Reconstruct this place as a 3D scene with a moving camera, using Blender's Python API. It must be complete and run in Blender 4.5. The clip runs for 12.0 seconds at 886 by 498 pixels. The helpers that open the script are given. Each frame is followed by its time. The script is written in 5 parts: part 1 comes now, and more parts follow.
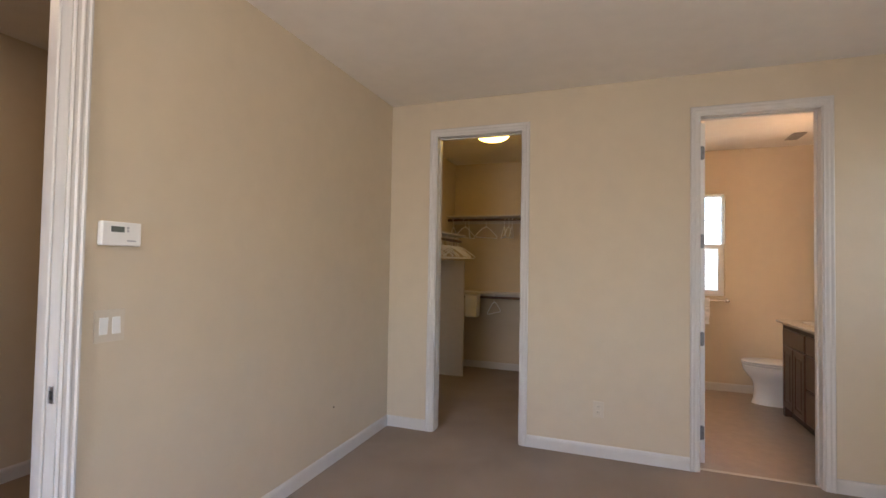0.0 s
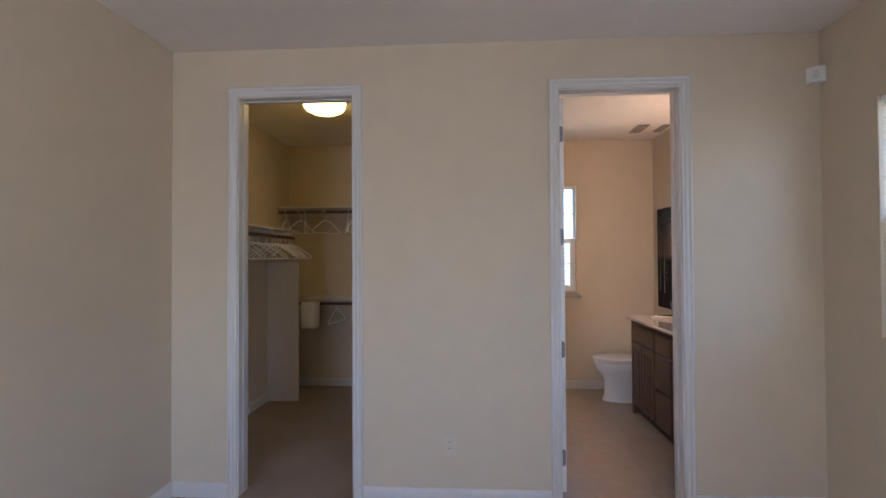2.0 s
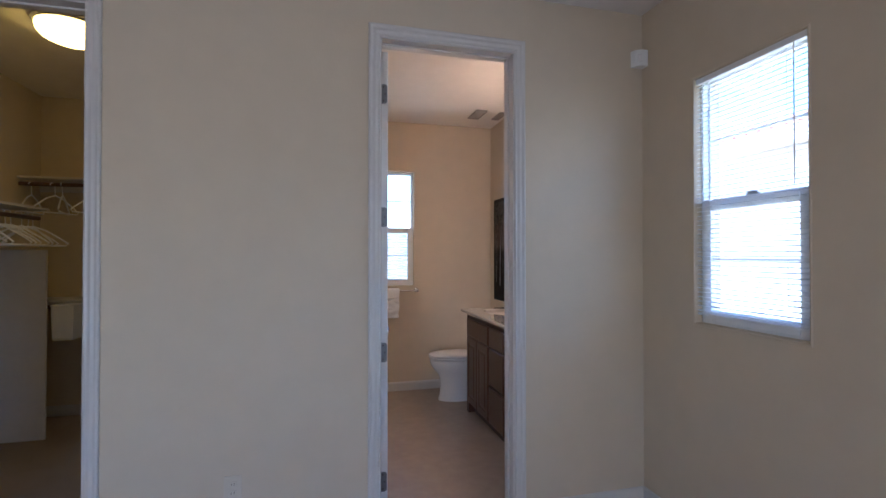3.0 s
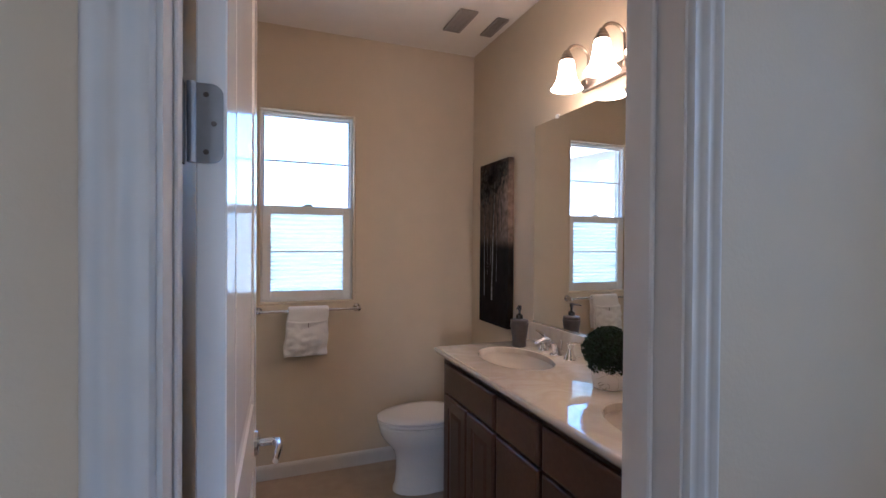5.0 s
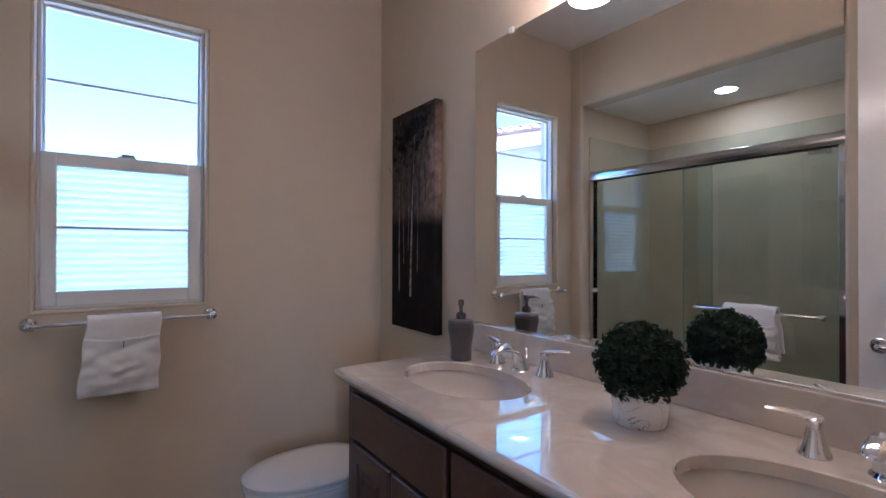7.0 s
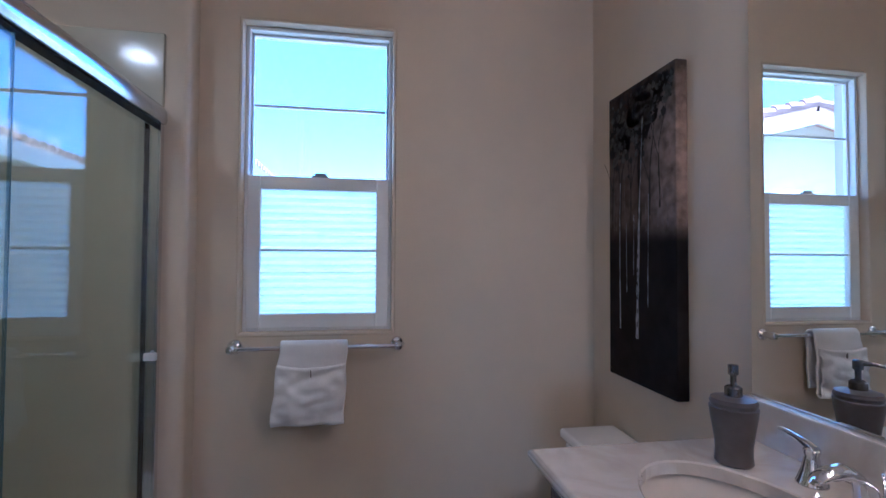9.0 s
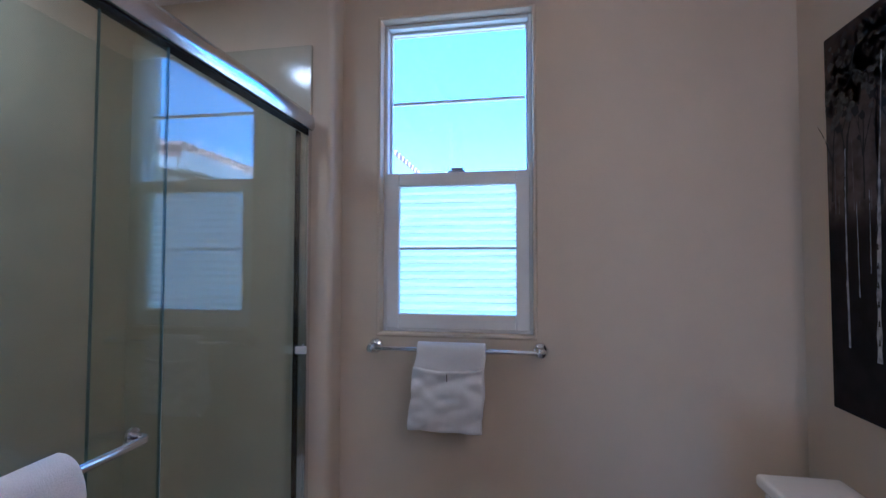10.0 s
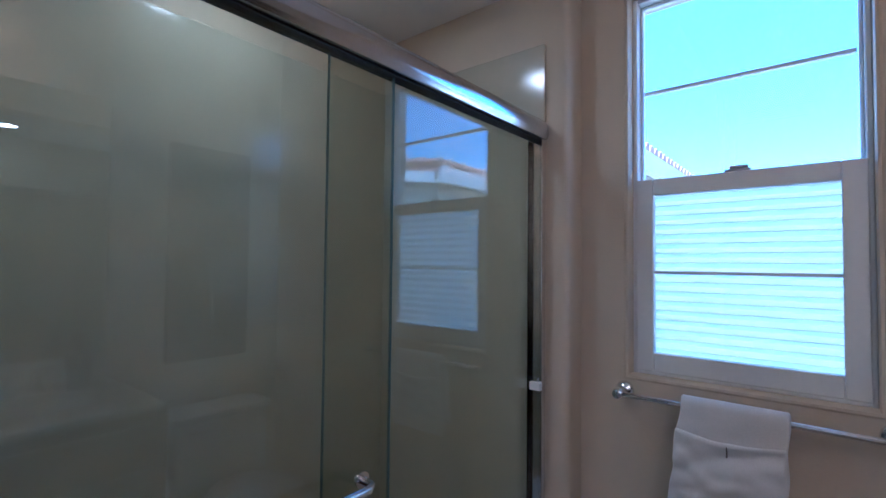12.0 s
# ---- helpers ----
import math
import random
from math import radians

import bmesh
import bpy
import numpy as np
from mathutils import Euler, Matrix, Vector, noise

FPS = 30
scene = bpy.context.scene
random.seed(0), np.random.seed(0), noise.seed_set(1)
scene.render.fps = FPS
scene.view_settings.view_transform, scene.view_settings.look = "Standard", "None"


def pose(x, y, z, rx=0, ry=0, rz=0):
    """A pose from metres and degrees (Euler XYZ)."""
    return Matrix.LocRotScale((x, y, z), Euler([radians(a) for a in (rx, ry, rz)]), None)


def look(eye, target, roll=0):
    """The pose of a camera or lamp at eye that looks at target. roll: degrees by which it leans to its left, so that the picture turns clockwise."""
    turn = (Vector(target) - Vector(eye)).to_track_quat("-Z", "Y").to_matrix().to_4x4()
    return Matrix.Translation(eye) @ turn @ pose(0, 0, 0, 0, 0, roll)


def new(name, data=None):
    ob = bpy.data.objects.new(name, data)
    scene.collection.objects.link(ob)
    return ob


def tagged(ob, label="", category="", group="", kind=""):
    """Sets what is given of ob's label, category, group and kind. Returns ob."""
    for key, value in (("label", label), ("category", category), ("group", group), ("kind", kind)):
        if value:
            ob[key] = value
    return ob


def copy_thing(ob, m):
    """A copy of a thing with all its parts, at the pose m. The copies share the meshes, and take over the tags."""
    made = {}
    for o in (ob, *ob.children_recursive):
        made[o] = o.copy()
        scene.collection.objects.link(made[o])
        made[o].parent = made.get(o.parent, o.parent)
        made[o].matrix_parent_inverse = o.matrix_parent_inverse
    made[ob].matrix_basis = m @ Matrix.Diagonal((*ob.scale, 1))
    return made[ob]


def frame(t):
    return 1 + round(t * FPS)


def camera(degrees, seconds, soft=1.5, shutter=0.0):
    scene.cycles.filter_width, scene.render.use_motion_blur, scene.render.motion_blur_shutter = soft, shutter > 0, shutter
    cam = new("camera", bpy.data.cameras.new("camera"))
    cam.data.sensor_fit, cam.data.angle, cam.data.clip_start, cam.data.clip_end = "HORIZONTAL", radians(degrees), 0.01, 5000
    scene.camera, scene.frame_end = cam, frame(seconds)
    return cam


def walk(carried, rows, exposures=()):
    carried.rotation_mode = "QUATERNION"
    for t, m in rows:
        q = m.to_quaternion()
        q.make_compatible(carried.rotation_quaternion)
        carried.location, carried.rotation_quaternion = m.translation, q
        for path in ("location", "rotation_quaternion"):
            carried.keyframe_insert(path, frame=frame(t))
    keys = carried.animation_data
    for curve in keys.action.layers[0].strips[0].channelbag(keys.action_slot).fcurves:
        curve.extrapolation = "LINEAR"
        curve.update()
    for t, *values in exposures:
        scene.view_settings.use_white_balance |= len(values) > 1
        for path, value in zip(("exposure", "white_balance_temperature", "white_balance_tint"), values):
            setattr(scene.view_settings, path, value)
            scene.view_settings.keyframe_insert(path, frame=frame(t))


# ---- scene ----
cam = camera(87.3, 12.0)
PATH = [
    (0, (0.493, 0.307, 1.394), (-0.189, 2.186, 1.452), 1.0),
    (0.5, (0.396, 0.547, 1.378), (-0.479, 2.344, 1.432), 0.7),
    (1, (0.391, 0.8, 1.387), (-0.436, 2.621, 1.433), 0.3),
    (1.5, (0.481, 1.009, 1.44), (-0.056, 2.935, 1.479), -0.2),
    (2, (0.543, 1.15, 1.457), (0.423, 3.146, 1.491), -0.3),
    (2.5, (0.629, 1.327, 1.39), (0.877, 3.312, 1.414), -0.2),
    (3, (0.793, 1.666, 1.386), (1.296, 3.602, 1.409), 0.0),
    (3.2, (0.823, 1.854, 1.387), (1.403, 3.767, 1.428), -0.3),
    (4.8, (1.131, 3.242, 1.422), (1.85, 5.108, 1.414), 0.8),
    (5, (1.161, 3.393, 1.427), (1.887, 5.256, 1.406), 0.4),
    (5.5, (1.268, 3.734, 1.379), (2.058, 5.571, 1.36), 0.2),
    (6, (1.321, 3.969, 1.319), (2.244, 5.744, 1.315), 0.3),
    (6.5, (1.352, 4.1, 1.292), (2.446, 5.774, 1.294), 0.2),
    (6.7, (1.371, 4.13, 1.289), (2.521, 5.766, 1.295), 0.2),
    (8.3, (1.523, 4.31, 1.265), (2.427, 6.092, 1.344), -0.4),
    (8.5, (1.546, 4.389, 1.314), (2.296, 6.242, 1.358), 0.3),
    (9, (1.6, 4.563, 1.337), (1.934, 6.534, 1.387), 0.3),
    (9.5, (1.61, 4.672, 1.324), (1.674, 6.67, 1.386), -0.0),
    (10, (1.676, 4.722, 1.308), (1.329, 6.69, 1.382), 0.1),
    (10.5, (1.72, 4.756, 1.303), (1.01, 6.623, 1.386), 0.3),
    (11, (1.76, 4.791, 1.32), (0.761, 6.522, 1.392), 0.4),
    (11.5, (1.711, 4.861, 1.345), (0.557, 6.492, 1.419), 0.5),
    (12, (1.613, 4.92, 1.392), (0.341, 6.462, 1.457), 0.6),
]
EXPOSURES = [(0, 3.5, 5950, 14), (1.0, 3.5, 5550, 15), (2.5, 3.1, 4800, 14), (3.2, 3.0, 4650, 13), (5.0, 2.85, 4600, 12), (6.5, 2.82, 4230, 12), (8.5, 2.8, 3800, 10), (9.5, 2.78, 3750, 10), (10.5, 2.6, 3700, 9), (12, 2.55, 3700, 9)]
walk(cam, [(t, look(eye, target, roll)) for t, eye, target, roll in PATH], EXPOSURES)

# ---- world and light ----
world = bpy.data.worlds.new("sky")
scene.world = world
world.use_nodes = True
wn = world.node_tree
sky = wn.nodes.new("ShaderNodeTexSky")
sky.sky_type = "NISHITA"
sky.sun_disc = False
sky.sun_elevation, sky.sun_rotation = radians(66), radians(205)
sky.air_density, sky.dust_density, sky.ozone_density = 1.0, 2.2, 2.6
wn.links.new(sky.outputs[0], wn.nodes["Background"].inputs[0])
wn.nodes["Background"].inputs[1].default_value = 0.15


def lamp(name, kind, energy, m, color=(1, 1, 1), size=(1, 1), **more):
    data = bpy.data.lights.new(name, kind)
    data.energy, data.color = energy, color
    if kind == "AREA":
        data.shape, data.size, data.size_y = "RECTANGLE", size[0], size[1]
    if kind == "SUN":
        data.angle = radians(0.6)
    ob = new(name, data)
    ob.matrix_world = m
    return ob


SUN_E, SUN_A = radians(66), radians(205)
lamp("sun", "SUN", 4.5, look((0, 0, 0), (-math.sin(SUN_A) * math.cos(SUN_E), -math.cos(SUN_A) * math.cos(SUN_E), -math.sin(SUN_E))), (1, 0.95, 0.88))
# daylight fill added in two invented, unseen bedroom openings, past the start of the walk
lamp("fill_east", "AREA", 1.6, look((2.66, -0.40, 1.58), (0.0, -0.40, 2.1)), (1.0, 0.95, 0.9), (1.7, 1.2))
lamp("fill_south", "AREA", 3.8, look((-0.62, -1.78, 1.5), (-0.3, 2.0, 2.2)), (1.0, 0.95, 0.9), (0.95, 1.1))
# unseen warm fill added below the hall ceiling, with no fixture
lamp("hall_fill", "AREA", 0.6, look((-2.1, 1.2, 2.70), (-2.1, 1.2, 0)), (1.0, 0.66, 0.36), (0.3, 0.3))

# ---- materials ----
def nodes_of(mat):
    return mat.node_tree.nodes, mat.node_tree.links


def material(name, color, rough=0.6, metal=0.0, vary=0.06, grain=60.0, stain=1.6, bump=0.0, bump_scale=200.0, coat=0.0, spec=0.5, tint=None, sheen=0.0):
    """A paint, cloth or stone: base colour with grain and wide stains, fine relief."""
    mat = bpy.data.materials.new(name)
    mat.use_nodes = True
    n, l = nodes_of(mat)
    b = n["Principled BSDF"]
    b.inputs["Roughness"].default_value, b.inputs["Metallic"].default_value = rough, metal
    b.inputs["Coat Weight"].default_value = coat
    b.inputs["Coat Roughness"].default_value = 0.05
    b.inputs["Specular IOR Level"].default_value = spec
    b.inputs["Sheen Weight"].default_value = sheen
    co = n.new("ShaderNodeTexCoord")
    wide, fine = n.new("ShaderNodeTexNoise"), n.new("ShaderNodeTexNoise")
    wide.inputs["Scale"].default_value, wide.inputs["Detail"].default_value = stain, 5
    fine.inputs["Scale"].default_value, fine.inputs["Detail"].default_value = grain, 4
    for t in (wide, fine):
        l.new(co.outputs["Object"], t.inputs["Vector"])
    add = n.new("ShaderNodeMath")
    add.operation = "ADD"
    l.new(wide.outputs["Fac"], add.inputs[0])
    l.new(fine.outputs["Fac"], add.inputs[1])
    ramp = n.new("ShaderNodeMapRange")
    ramp.inputs["From Min"].default_value, ramp.inputs["From Max"].default_value = 0.7, 1.3
    l.new(add.outputs[0], ramp.inputs["Value"])
    mix = n.new("ShaderNodeMix")
    mix.data_type = "RGBA"
    c = np.array(color)
    dark, lite = c * (1 - vary), np.minimum(c * (1 + vary), 0.95)
    if tint is not None:
        dark = np.array(tint)
    mix.inputs["A"].default_value = (*dark, 1)
    mix.inputs["B"].default_value = (*lite, 1)
    l.new(ramp.outputs[0], mix.inputs["Factor"])
    l.new(mix.outputs["Result"], b.inputs["Base Color"])
    rr = n.new("ShaderNodeMapRange")
    rr.inputs["To Min"].default_value, rr.inputs["To Max"].default_value = rough * 0.88, min(1, rough * 1.12)
    l.new(wide.outputs["Fac"], rr.inputs["Value"])
    l.new(rr.outputs[0], b.inputs["Roughness"])
    if bump:
        rel = n.new("ShaderNodeTexNoise")
        rel.inputs["Scale"].default_value, rel.inputs["Detail"].default_value = bump_scale, 3
        l.new(co.outputs["Object"], rel.inputs["Vector"])
        bp = n.new("ShaderNodeBump")
        bp.inputs["Strength"].default_value, bp.inputs["Distance"].default_value = bump, 0.002
        l.new(rel.outputs["Fac"], bp.inputs["Height"])
        l.new(bp.outputs[0], b.inputs["Normal"])
    return mat


def emitter(name, color, strength):
    mat = bpy.data.materials.new(name)
    mat.use_nodes = True
    n, l = nodes_of(mat)
    b = n["Principled BSDF"]
    b.inputs["Base Color"].default_value = (0.85, 0.82, 0.75, 1)
    b.inputs["Roughness"].default_value = 0.25
    b.inputs["Emission Color"].default_value = (*color, 1)
    b.inputs["Emission Strength"].default_value = strength
    return mat


def glass(name, tint, gloss=1.0, base=0.045):
    """A thin pane: clear, with the mirror image that glass gives."""
    mat = bpy.data.materials.new(name)
    mat.use_nodes = True
    n, l = nodes_of(mat)
    n.remove(n["Principled BSDF"])
    clear, shine, mix = n.new("ShaderNodeBsdfTransparent"), n.new("ShaderNodeBsdfGlossy"), n.new("ShaderNodeMixShader")
    edge, power, scale = n.new("ShaderNodeLayerWeight"), n.new("ShaderNodeMath"), n.new("ShaderNodeMath")
    clear.inputs["Color"].default_value = (*tint, 1)
    shine.inputs["Roughness"].default_value = 0.0
    shine.inputs["Color"].default_value = (gloss, gloss, gloss, 1)
    edge.inputs["Blend"].default_value = 0.5
    power.operation, scale.operation = "POWER", "MULTIPLY_ADD"
    power.inputs[1].default_value = 5.0
    scale.inputs[1].default_value, scale.inputs[2].default_value = 1 - base, base
    l.new(edge.outputs["Facing"], power.inputs[0])
    l.new(power.outputs[0], scale.inputs[0])
    l.new(scale.outputs[0], mix.inputs[0])
    l.new(clear.outputs[0], mix.inputs[1])
    l.new(shine.outputs[0], mix.inputs[2])
    l.new(mix.outputs[0], n["Material Output"].inputs["Surface"])
    return mat


def translucent(name, color, share=0.6):
    mat = bpy.data.materials.new(name)
    mat.use_nodes = True
    n, l = nodes_of(mat)
    n.remove(n["Principled BSDF"])
    d, t, mix = n.new("ShaderNodeBsdfDiffuse"), n.new("ShaderNodeBsdfTranslucent"), n.new("ShaderNodeMixShader")
    d.inputs["Color"].default_value = t.inputs["Color"].default_value = (*color, 1)
    mix.inputs[0].default_value = share
    l.new(d.outputs[0], mix.inputs[1])
    l.new(t.outputs[0], mix.inputs[2])
    l.new(mix.outputs[0], n["Material Output"].inputs["Surface"])
    return mat


def marble(name, base, vein, rough, scale, sharp):
    mat = material(name, base, rough, vary=0.03, grain=30, stain=3)
    n, l = nodes_of(mat)
    b = n["Principled BSDF"]
    co, wv, ramp, mix = n.new("ShaderNodeTexCoord"), n.new("ShaderNodeTexNoise"), n.new("ShaderNodeValToRGB"), n.new("ShaderNodeMix")
    wv.inputs["Scale"].default_value, wv.inputs["Detail"].default_value, wv.inputs["Distortion"].default_value = scale, 6, 1.2
    l.new(co.outputs["Object"], wv.inputs["Vector"])
    e = ramp.color_ramp.elements
    e[0].position, e[1].position = 0.5 - sharp, 0.5 + sharp
    e[0].color = e[1].color = (0, 0, 0, 1)
    mid = e.new(0.5)
    mid.color = (1, 1, 1, 1)
    l.new(wv.outputs["Fac"], ramp.inputs[0])
    mix.data_type = "RGBA"
    old = b.inputs["Base Color"].links[0].from_socket
    l.new(ramp.outputs[0], mix.inputs["Factor"])
    l.new(old, mix.inputs["A"])
    mix.inputs["B"].default_value = (*vein, 1)
    l.new(mix.outputs["Result"], b.inputs["Base Color"])
    return mat


M_WALL = material("wall_paint", (0.60, 0.505, 0.365), 0.62, vary=0.03, grain=8, stain=0.8, bump=0.25, bump_scale=130)
M_CEIL = material("ceiling_paint", (0.82, 0.77, 0.70), 0.8, vary=0.03, grain=8, stain=0.8, bump=0.3, bump_scale=90)
M_TRIM = material("trim_paint", (0.62, 0.59, 0.55), 0.42, vary=0.03, grain=20, stain=1.2)
M_DOOR = material("door_paint", (0.82, 0.81, 0.79), 0.16, vary=0.02, grain=20, stain=1.2, bump=0.06, bump_scale=25)
M_CARPET = material("carpet", (0.28, 0.21, 0.15), 0.95, vary=0.2, grain=240, stain=2.2, bump=1.0, bump_scale=420, sheen=0.2, spec=0.1)
M_VINYL_FLOOR = material("sheet_floor", (0.36, 0.275, 0.20), 0.34, vary=0.1, grain=14, stain=5, bump=0.05, bump_scale=30)
M_SURROUND = material("shower_panel", (0.48, 0.44, 0.33), 0.15, vary=0.1, grain=6, stain=2.0, bump=0.03, bump_scale=6)
M_CHROME = material("chrome", (0.78, 0.78, 0.8), 0.07, 1.0, vary=0.02)
M_ALU = material("brushed_aluminium", (0.62, 0.63, 0.65), 0.16, 1.0, vary=0.04, grain=120)
M_NICKEL = material("aged_nickel", (0.32, 0.27, 0.22), 0.3, 1.0, vary=0.1)
# near-black: shade of the jamb hinge leaves as colour; also dark screws and nail
M_DARK_METAL = material("dark_and_shaded_metal", (0.07, 0.06, 0.055), 0.45, 0.2, vary=0.1)
M_STEEL = material("satin_nickel", (0.55, 0.55, 0.57), 0.32, 1.0, vary=0.04)
M_PUMP = material("dark_pump_metal", (0.20, 0.19, 0.19), 0.25, 1.0, vary=0.05)
# satin steel with the shadow it stands in put into the colour
M_HINGE = material("shaded_hinge_steel", (0.24, 0.245, 0.26), 0.4, 0.85, vary=0.05)
M_WOOD = material("stained_wood", (0.085, 0.042, 0.027), 0.32, vary=0.25, grain=50, stain=6, bump=0.12, bump_scale=90)
M_KICK = material("cabinet_dark_gap", (0.022, 0.013, 0.011), 0.5, vary=0.2)
M_COUNTER = marble("cultured_marble", (0.64, 0.585, 0.505), (0.57, 0.505, 0.42), 0.03, 5.0, 0.12)
M_COUNTER.node_tree.nodes["Principled BSDF"].inputs["Coat Weight"].default_value = 1.0
M_COUNTER.node_tree.nodes["Principled BSDF"].inputs["Coat Roughness"].default_value = 0.02
M_CERAMIC = material("white_ceramic", (0.83, 0.80, 0.76), 0.08, vary=0.02, stain=2)
M_BISCUIT = material("biscuit_ceramic", (0.64, 0.585, 0.51), 0.08, vary=0.02, stain=2)
M_SEAT = material("toilet_seat_plastic", (0.82, 0.79, 0.76), 0.16, vary=0.02)
M_MIRROR = material("mirror_silver", (0.9, 0.92, 0.9), 0.0, 1.0, vary=0.0)
M_PANE = glass("window_glass", (0.97, 0.99, 0.98))
M_SHOWER_GLASS = glass("shower_glass", (0.90, 0.92, 0.88), base=0.055)
M_VINYL = material("window_vinyl", (0.80, 0.80, 0.79), 0.3, vary=0.02)
M_SHADE_CLOTH = translucent("pleated_shade_cloth", (0.93, 0.93, 0.89), 0.92)
M_SLAT = translucent("blind_slat_vinyl", (0.93, 0.94, 0.95), 0.62)
M_TERRY = material("white_terry", (0.82, 0.80, 0.79), 0.95, vary=0.05, grain=300, stain=10, bump=0.9, bump_scale=500, sheen=0.4)
M_PLASTIC = material("white_plastic", (0.80, 0.79, 0.75), 0.35, vary=0.02)
M_ALMOND = material("almond_plastic", (0.60, 0.525, 0.41), 0.35, vary=0.02)
M_HANGER = material("hanger_plastic", (0.86, 0.85, 0.83), 0.3, vary=0.03)
M_LCD = material("grey_display", (0.12, 0.135, 0.12), 0.2, vary=0.1)
M_EDGE = material("glass_edge", (0.13, 0.19, 0.19), 0.08, vary=0.1)
M_LABEL = material("grey_print", (0.45, 0.45, 0.45), 0.5, vary=0.05)
M_SOAP = material("taupe_resin", (0.105, 0.088, 0.082), 0.38, vary=0.15, grain=40, stain=12)
M_POT = marble("veined_pot", (0.80, 0.78, 0.74), (0.20, 0.15, 0.09), 0.3, 16.0, 0.012)
M_LEAF = material("boxwood_leaf", (0.010, 0.030, 0.009), 0.7, vary=0.5, grain=90, stain=40)
M_CORE = material("dark_core", (0.02, 0.03, 0.015), 0.9)
M_CANVAS = material("canvas_dark", (0.011, 0.009, 0.008), 0.75, spec=0.15, vary=0.6, grain=14, stain=7, bump=0.15, bump_scale=220)
M_BARK = material("canvas_pale_strokes", (0.30, 0.27, 0.23), 0.5, vary=0.6, grain=60, stain=40)
M_HAZE = material("canvas_brown_haze", (0.11, 0.08, 0.058), 0.42, vary=0.9, grain=22, stain=9, bump=0.15, bump_scale=220)
M_DIM = material("canvas_dim_dabs", (0.050, 0.043, 0.030), 0.6, vary=0.8, grain=60, stain=30)
M_DARKSTROKE = material("canvas_black_strokes", (0.008, 0.007, 0.006), 0.7, vary=0.5, grain=30)
M_GREY_GRILLE = material("grille_grey", (0.30, 0.27, 0.24), 0.6, vary=0.1)
# shade as colour: strike hole, outlet slots, vent backing, strip under the shower rail
M_GREY_DARK = material("deep_shade", (0.03, 0.03, 0.03), 0.8)
M_STUCCO = material("house_stucco", (0.72, 0.68, 0.6), 0.9, vary=0.05, grain=20, bump=0.4, bump_scale=40)
M_ROOF = material("roof_tile", (0.34, 0.20, 0.15), 0.8, vary=0.3, grain=5, stain=1.5)
M_GROUND = material("dry_ground", (0.26, 0.23, 0.17), 0.95, vary=0.25, grain=2, stain=0.3)
E_VANITY = emitter("lit_vanity_glass", (1.0, 0.61, 0.35), 3.1)
E_CLOSET = emitter("lit_closet_glass", (1.0, 0.60, 0.10), 1.2)
E_DOWN = emitter("lit_downlight", (1.0, 0.80, 0.55), 15.0)

# ---- mesh helpers ----
def make(bm, name, mat, smooth=False, sharp=40):
    me = bpy.data.meshes.new(name)
    bmesh.ops.recalc_face_normals(bm, faces=bm.faces[:])
    if smooth:
        for f in bm.faces:
            f.smooth = True
        for e in bm.edges:
            if len(e.link_faces) == 2 and e.calc_face_angle(0) > radians(sharp):
                e.smooth = False
    bm.to_mesh(me)
    bm.free()
    me.materials.append(mat)
    return me


def part(name, bm, mat, parent, label="", smooth=False, sharp=40):
    ob = new(name, make(bm, name, mat, smooth, sharp))
    ob.parent = parent
    if parent is not None:
        ob.matrix_parent_inverse = parent.matrix_world.inverted()
    if label:
        ob["label"] = label
    return ob


def thing(name, at, label, category, group="", kind=""):
    ob = new(name)
    ob.empty_display_size = 0.05
    ob.matrix_world = Matrix.Translation(at)
    return tagged(ob, label, category, group, kind)


def single(name, bm, mat, label, category, group="", kind="", smooth=False):
    return tagged(new(name, make(bm, name, mat, smooth)), label, category, group, kind)


def box(bm, x0, x1, y0, y1, z0, z1, r=0.0, seg=2):
    c = bmesh.ops.create_cube(bm, size=1.0)["verts"]
    for v in c:
        v.co = Vector(((x0 + x1) / 2 + v.co.x * (x1 - x0), (y0 + y1) / 2 + v.co.y * (y1 - y0), (z0 + z1) / 2 + v.co.z * (z1 - z0)))
    if r:
        edges = list({e for v in c for e in v.link_edges})
        bmesh.ops.bevel(bm, geom=edges, offset=r, segments=seg, affect="EDGES", profile=0.6)
    return bm


def bx(*a, **k):
    return box(bmesh.new(), *a, **k)


def basis(d):
    d = Vector(d).normalized()
    u = d.orthogonal().normalized()
    return u, d.cross(u)


def tube(bm, pts, radii, seg=12, caps=True):
    pts = [Vector(p) for p in pts]
    if not isinstance(radii, (list, tuple)):
        radii = [radii] * len(pts)
    rings, u = [], None
    for i, p in enumerate(pts):
        d = (pts[min(i + 1, len(pts) - 1)] - pts[max(i - 1, 0)]).normalized()
        u = d.orthogonal().normalized() if u is None else (u - d * u.dot(d)).normalized()
        w = d.cross(u)
        rings.append([bm.verts.new(p + radii[i] * (math.cos(a) * u + math.sin(a) * w)) for a in (2 * math.pi * k / seg for k in range(seg))])
    for a, b in zip(rings, rings[1:]):
        for k in range(seg):
            bm.faces.new((a[k], a[(k + 1) % seg], b[(k + 1) % seg], b[k]))
    if caps:
        bm.faces.new(rings[0][::-1])
        bm.faces.new(rings[-1])
    return bm


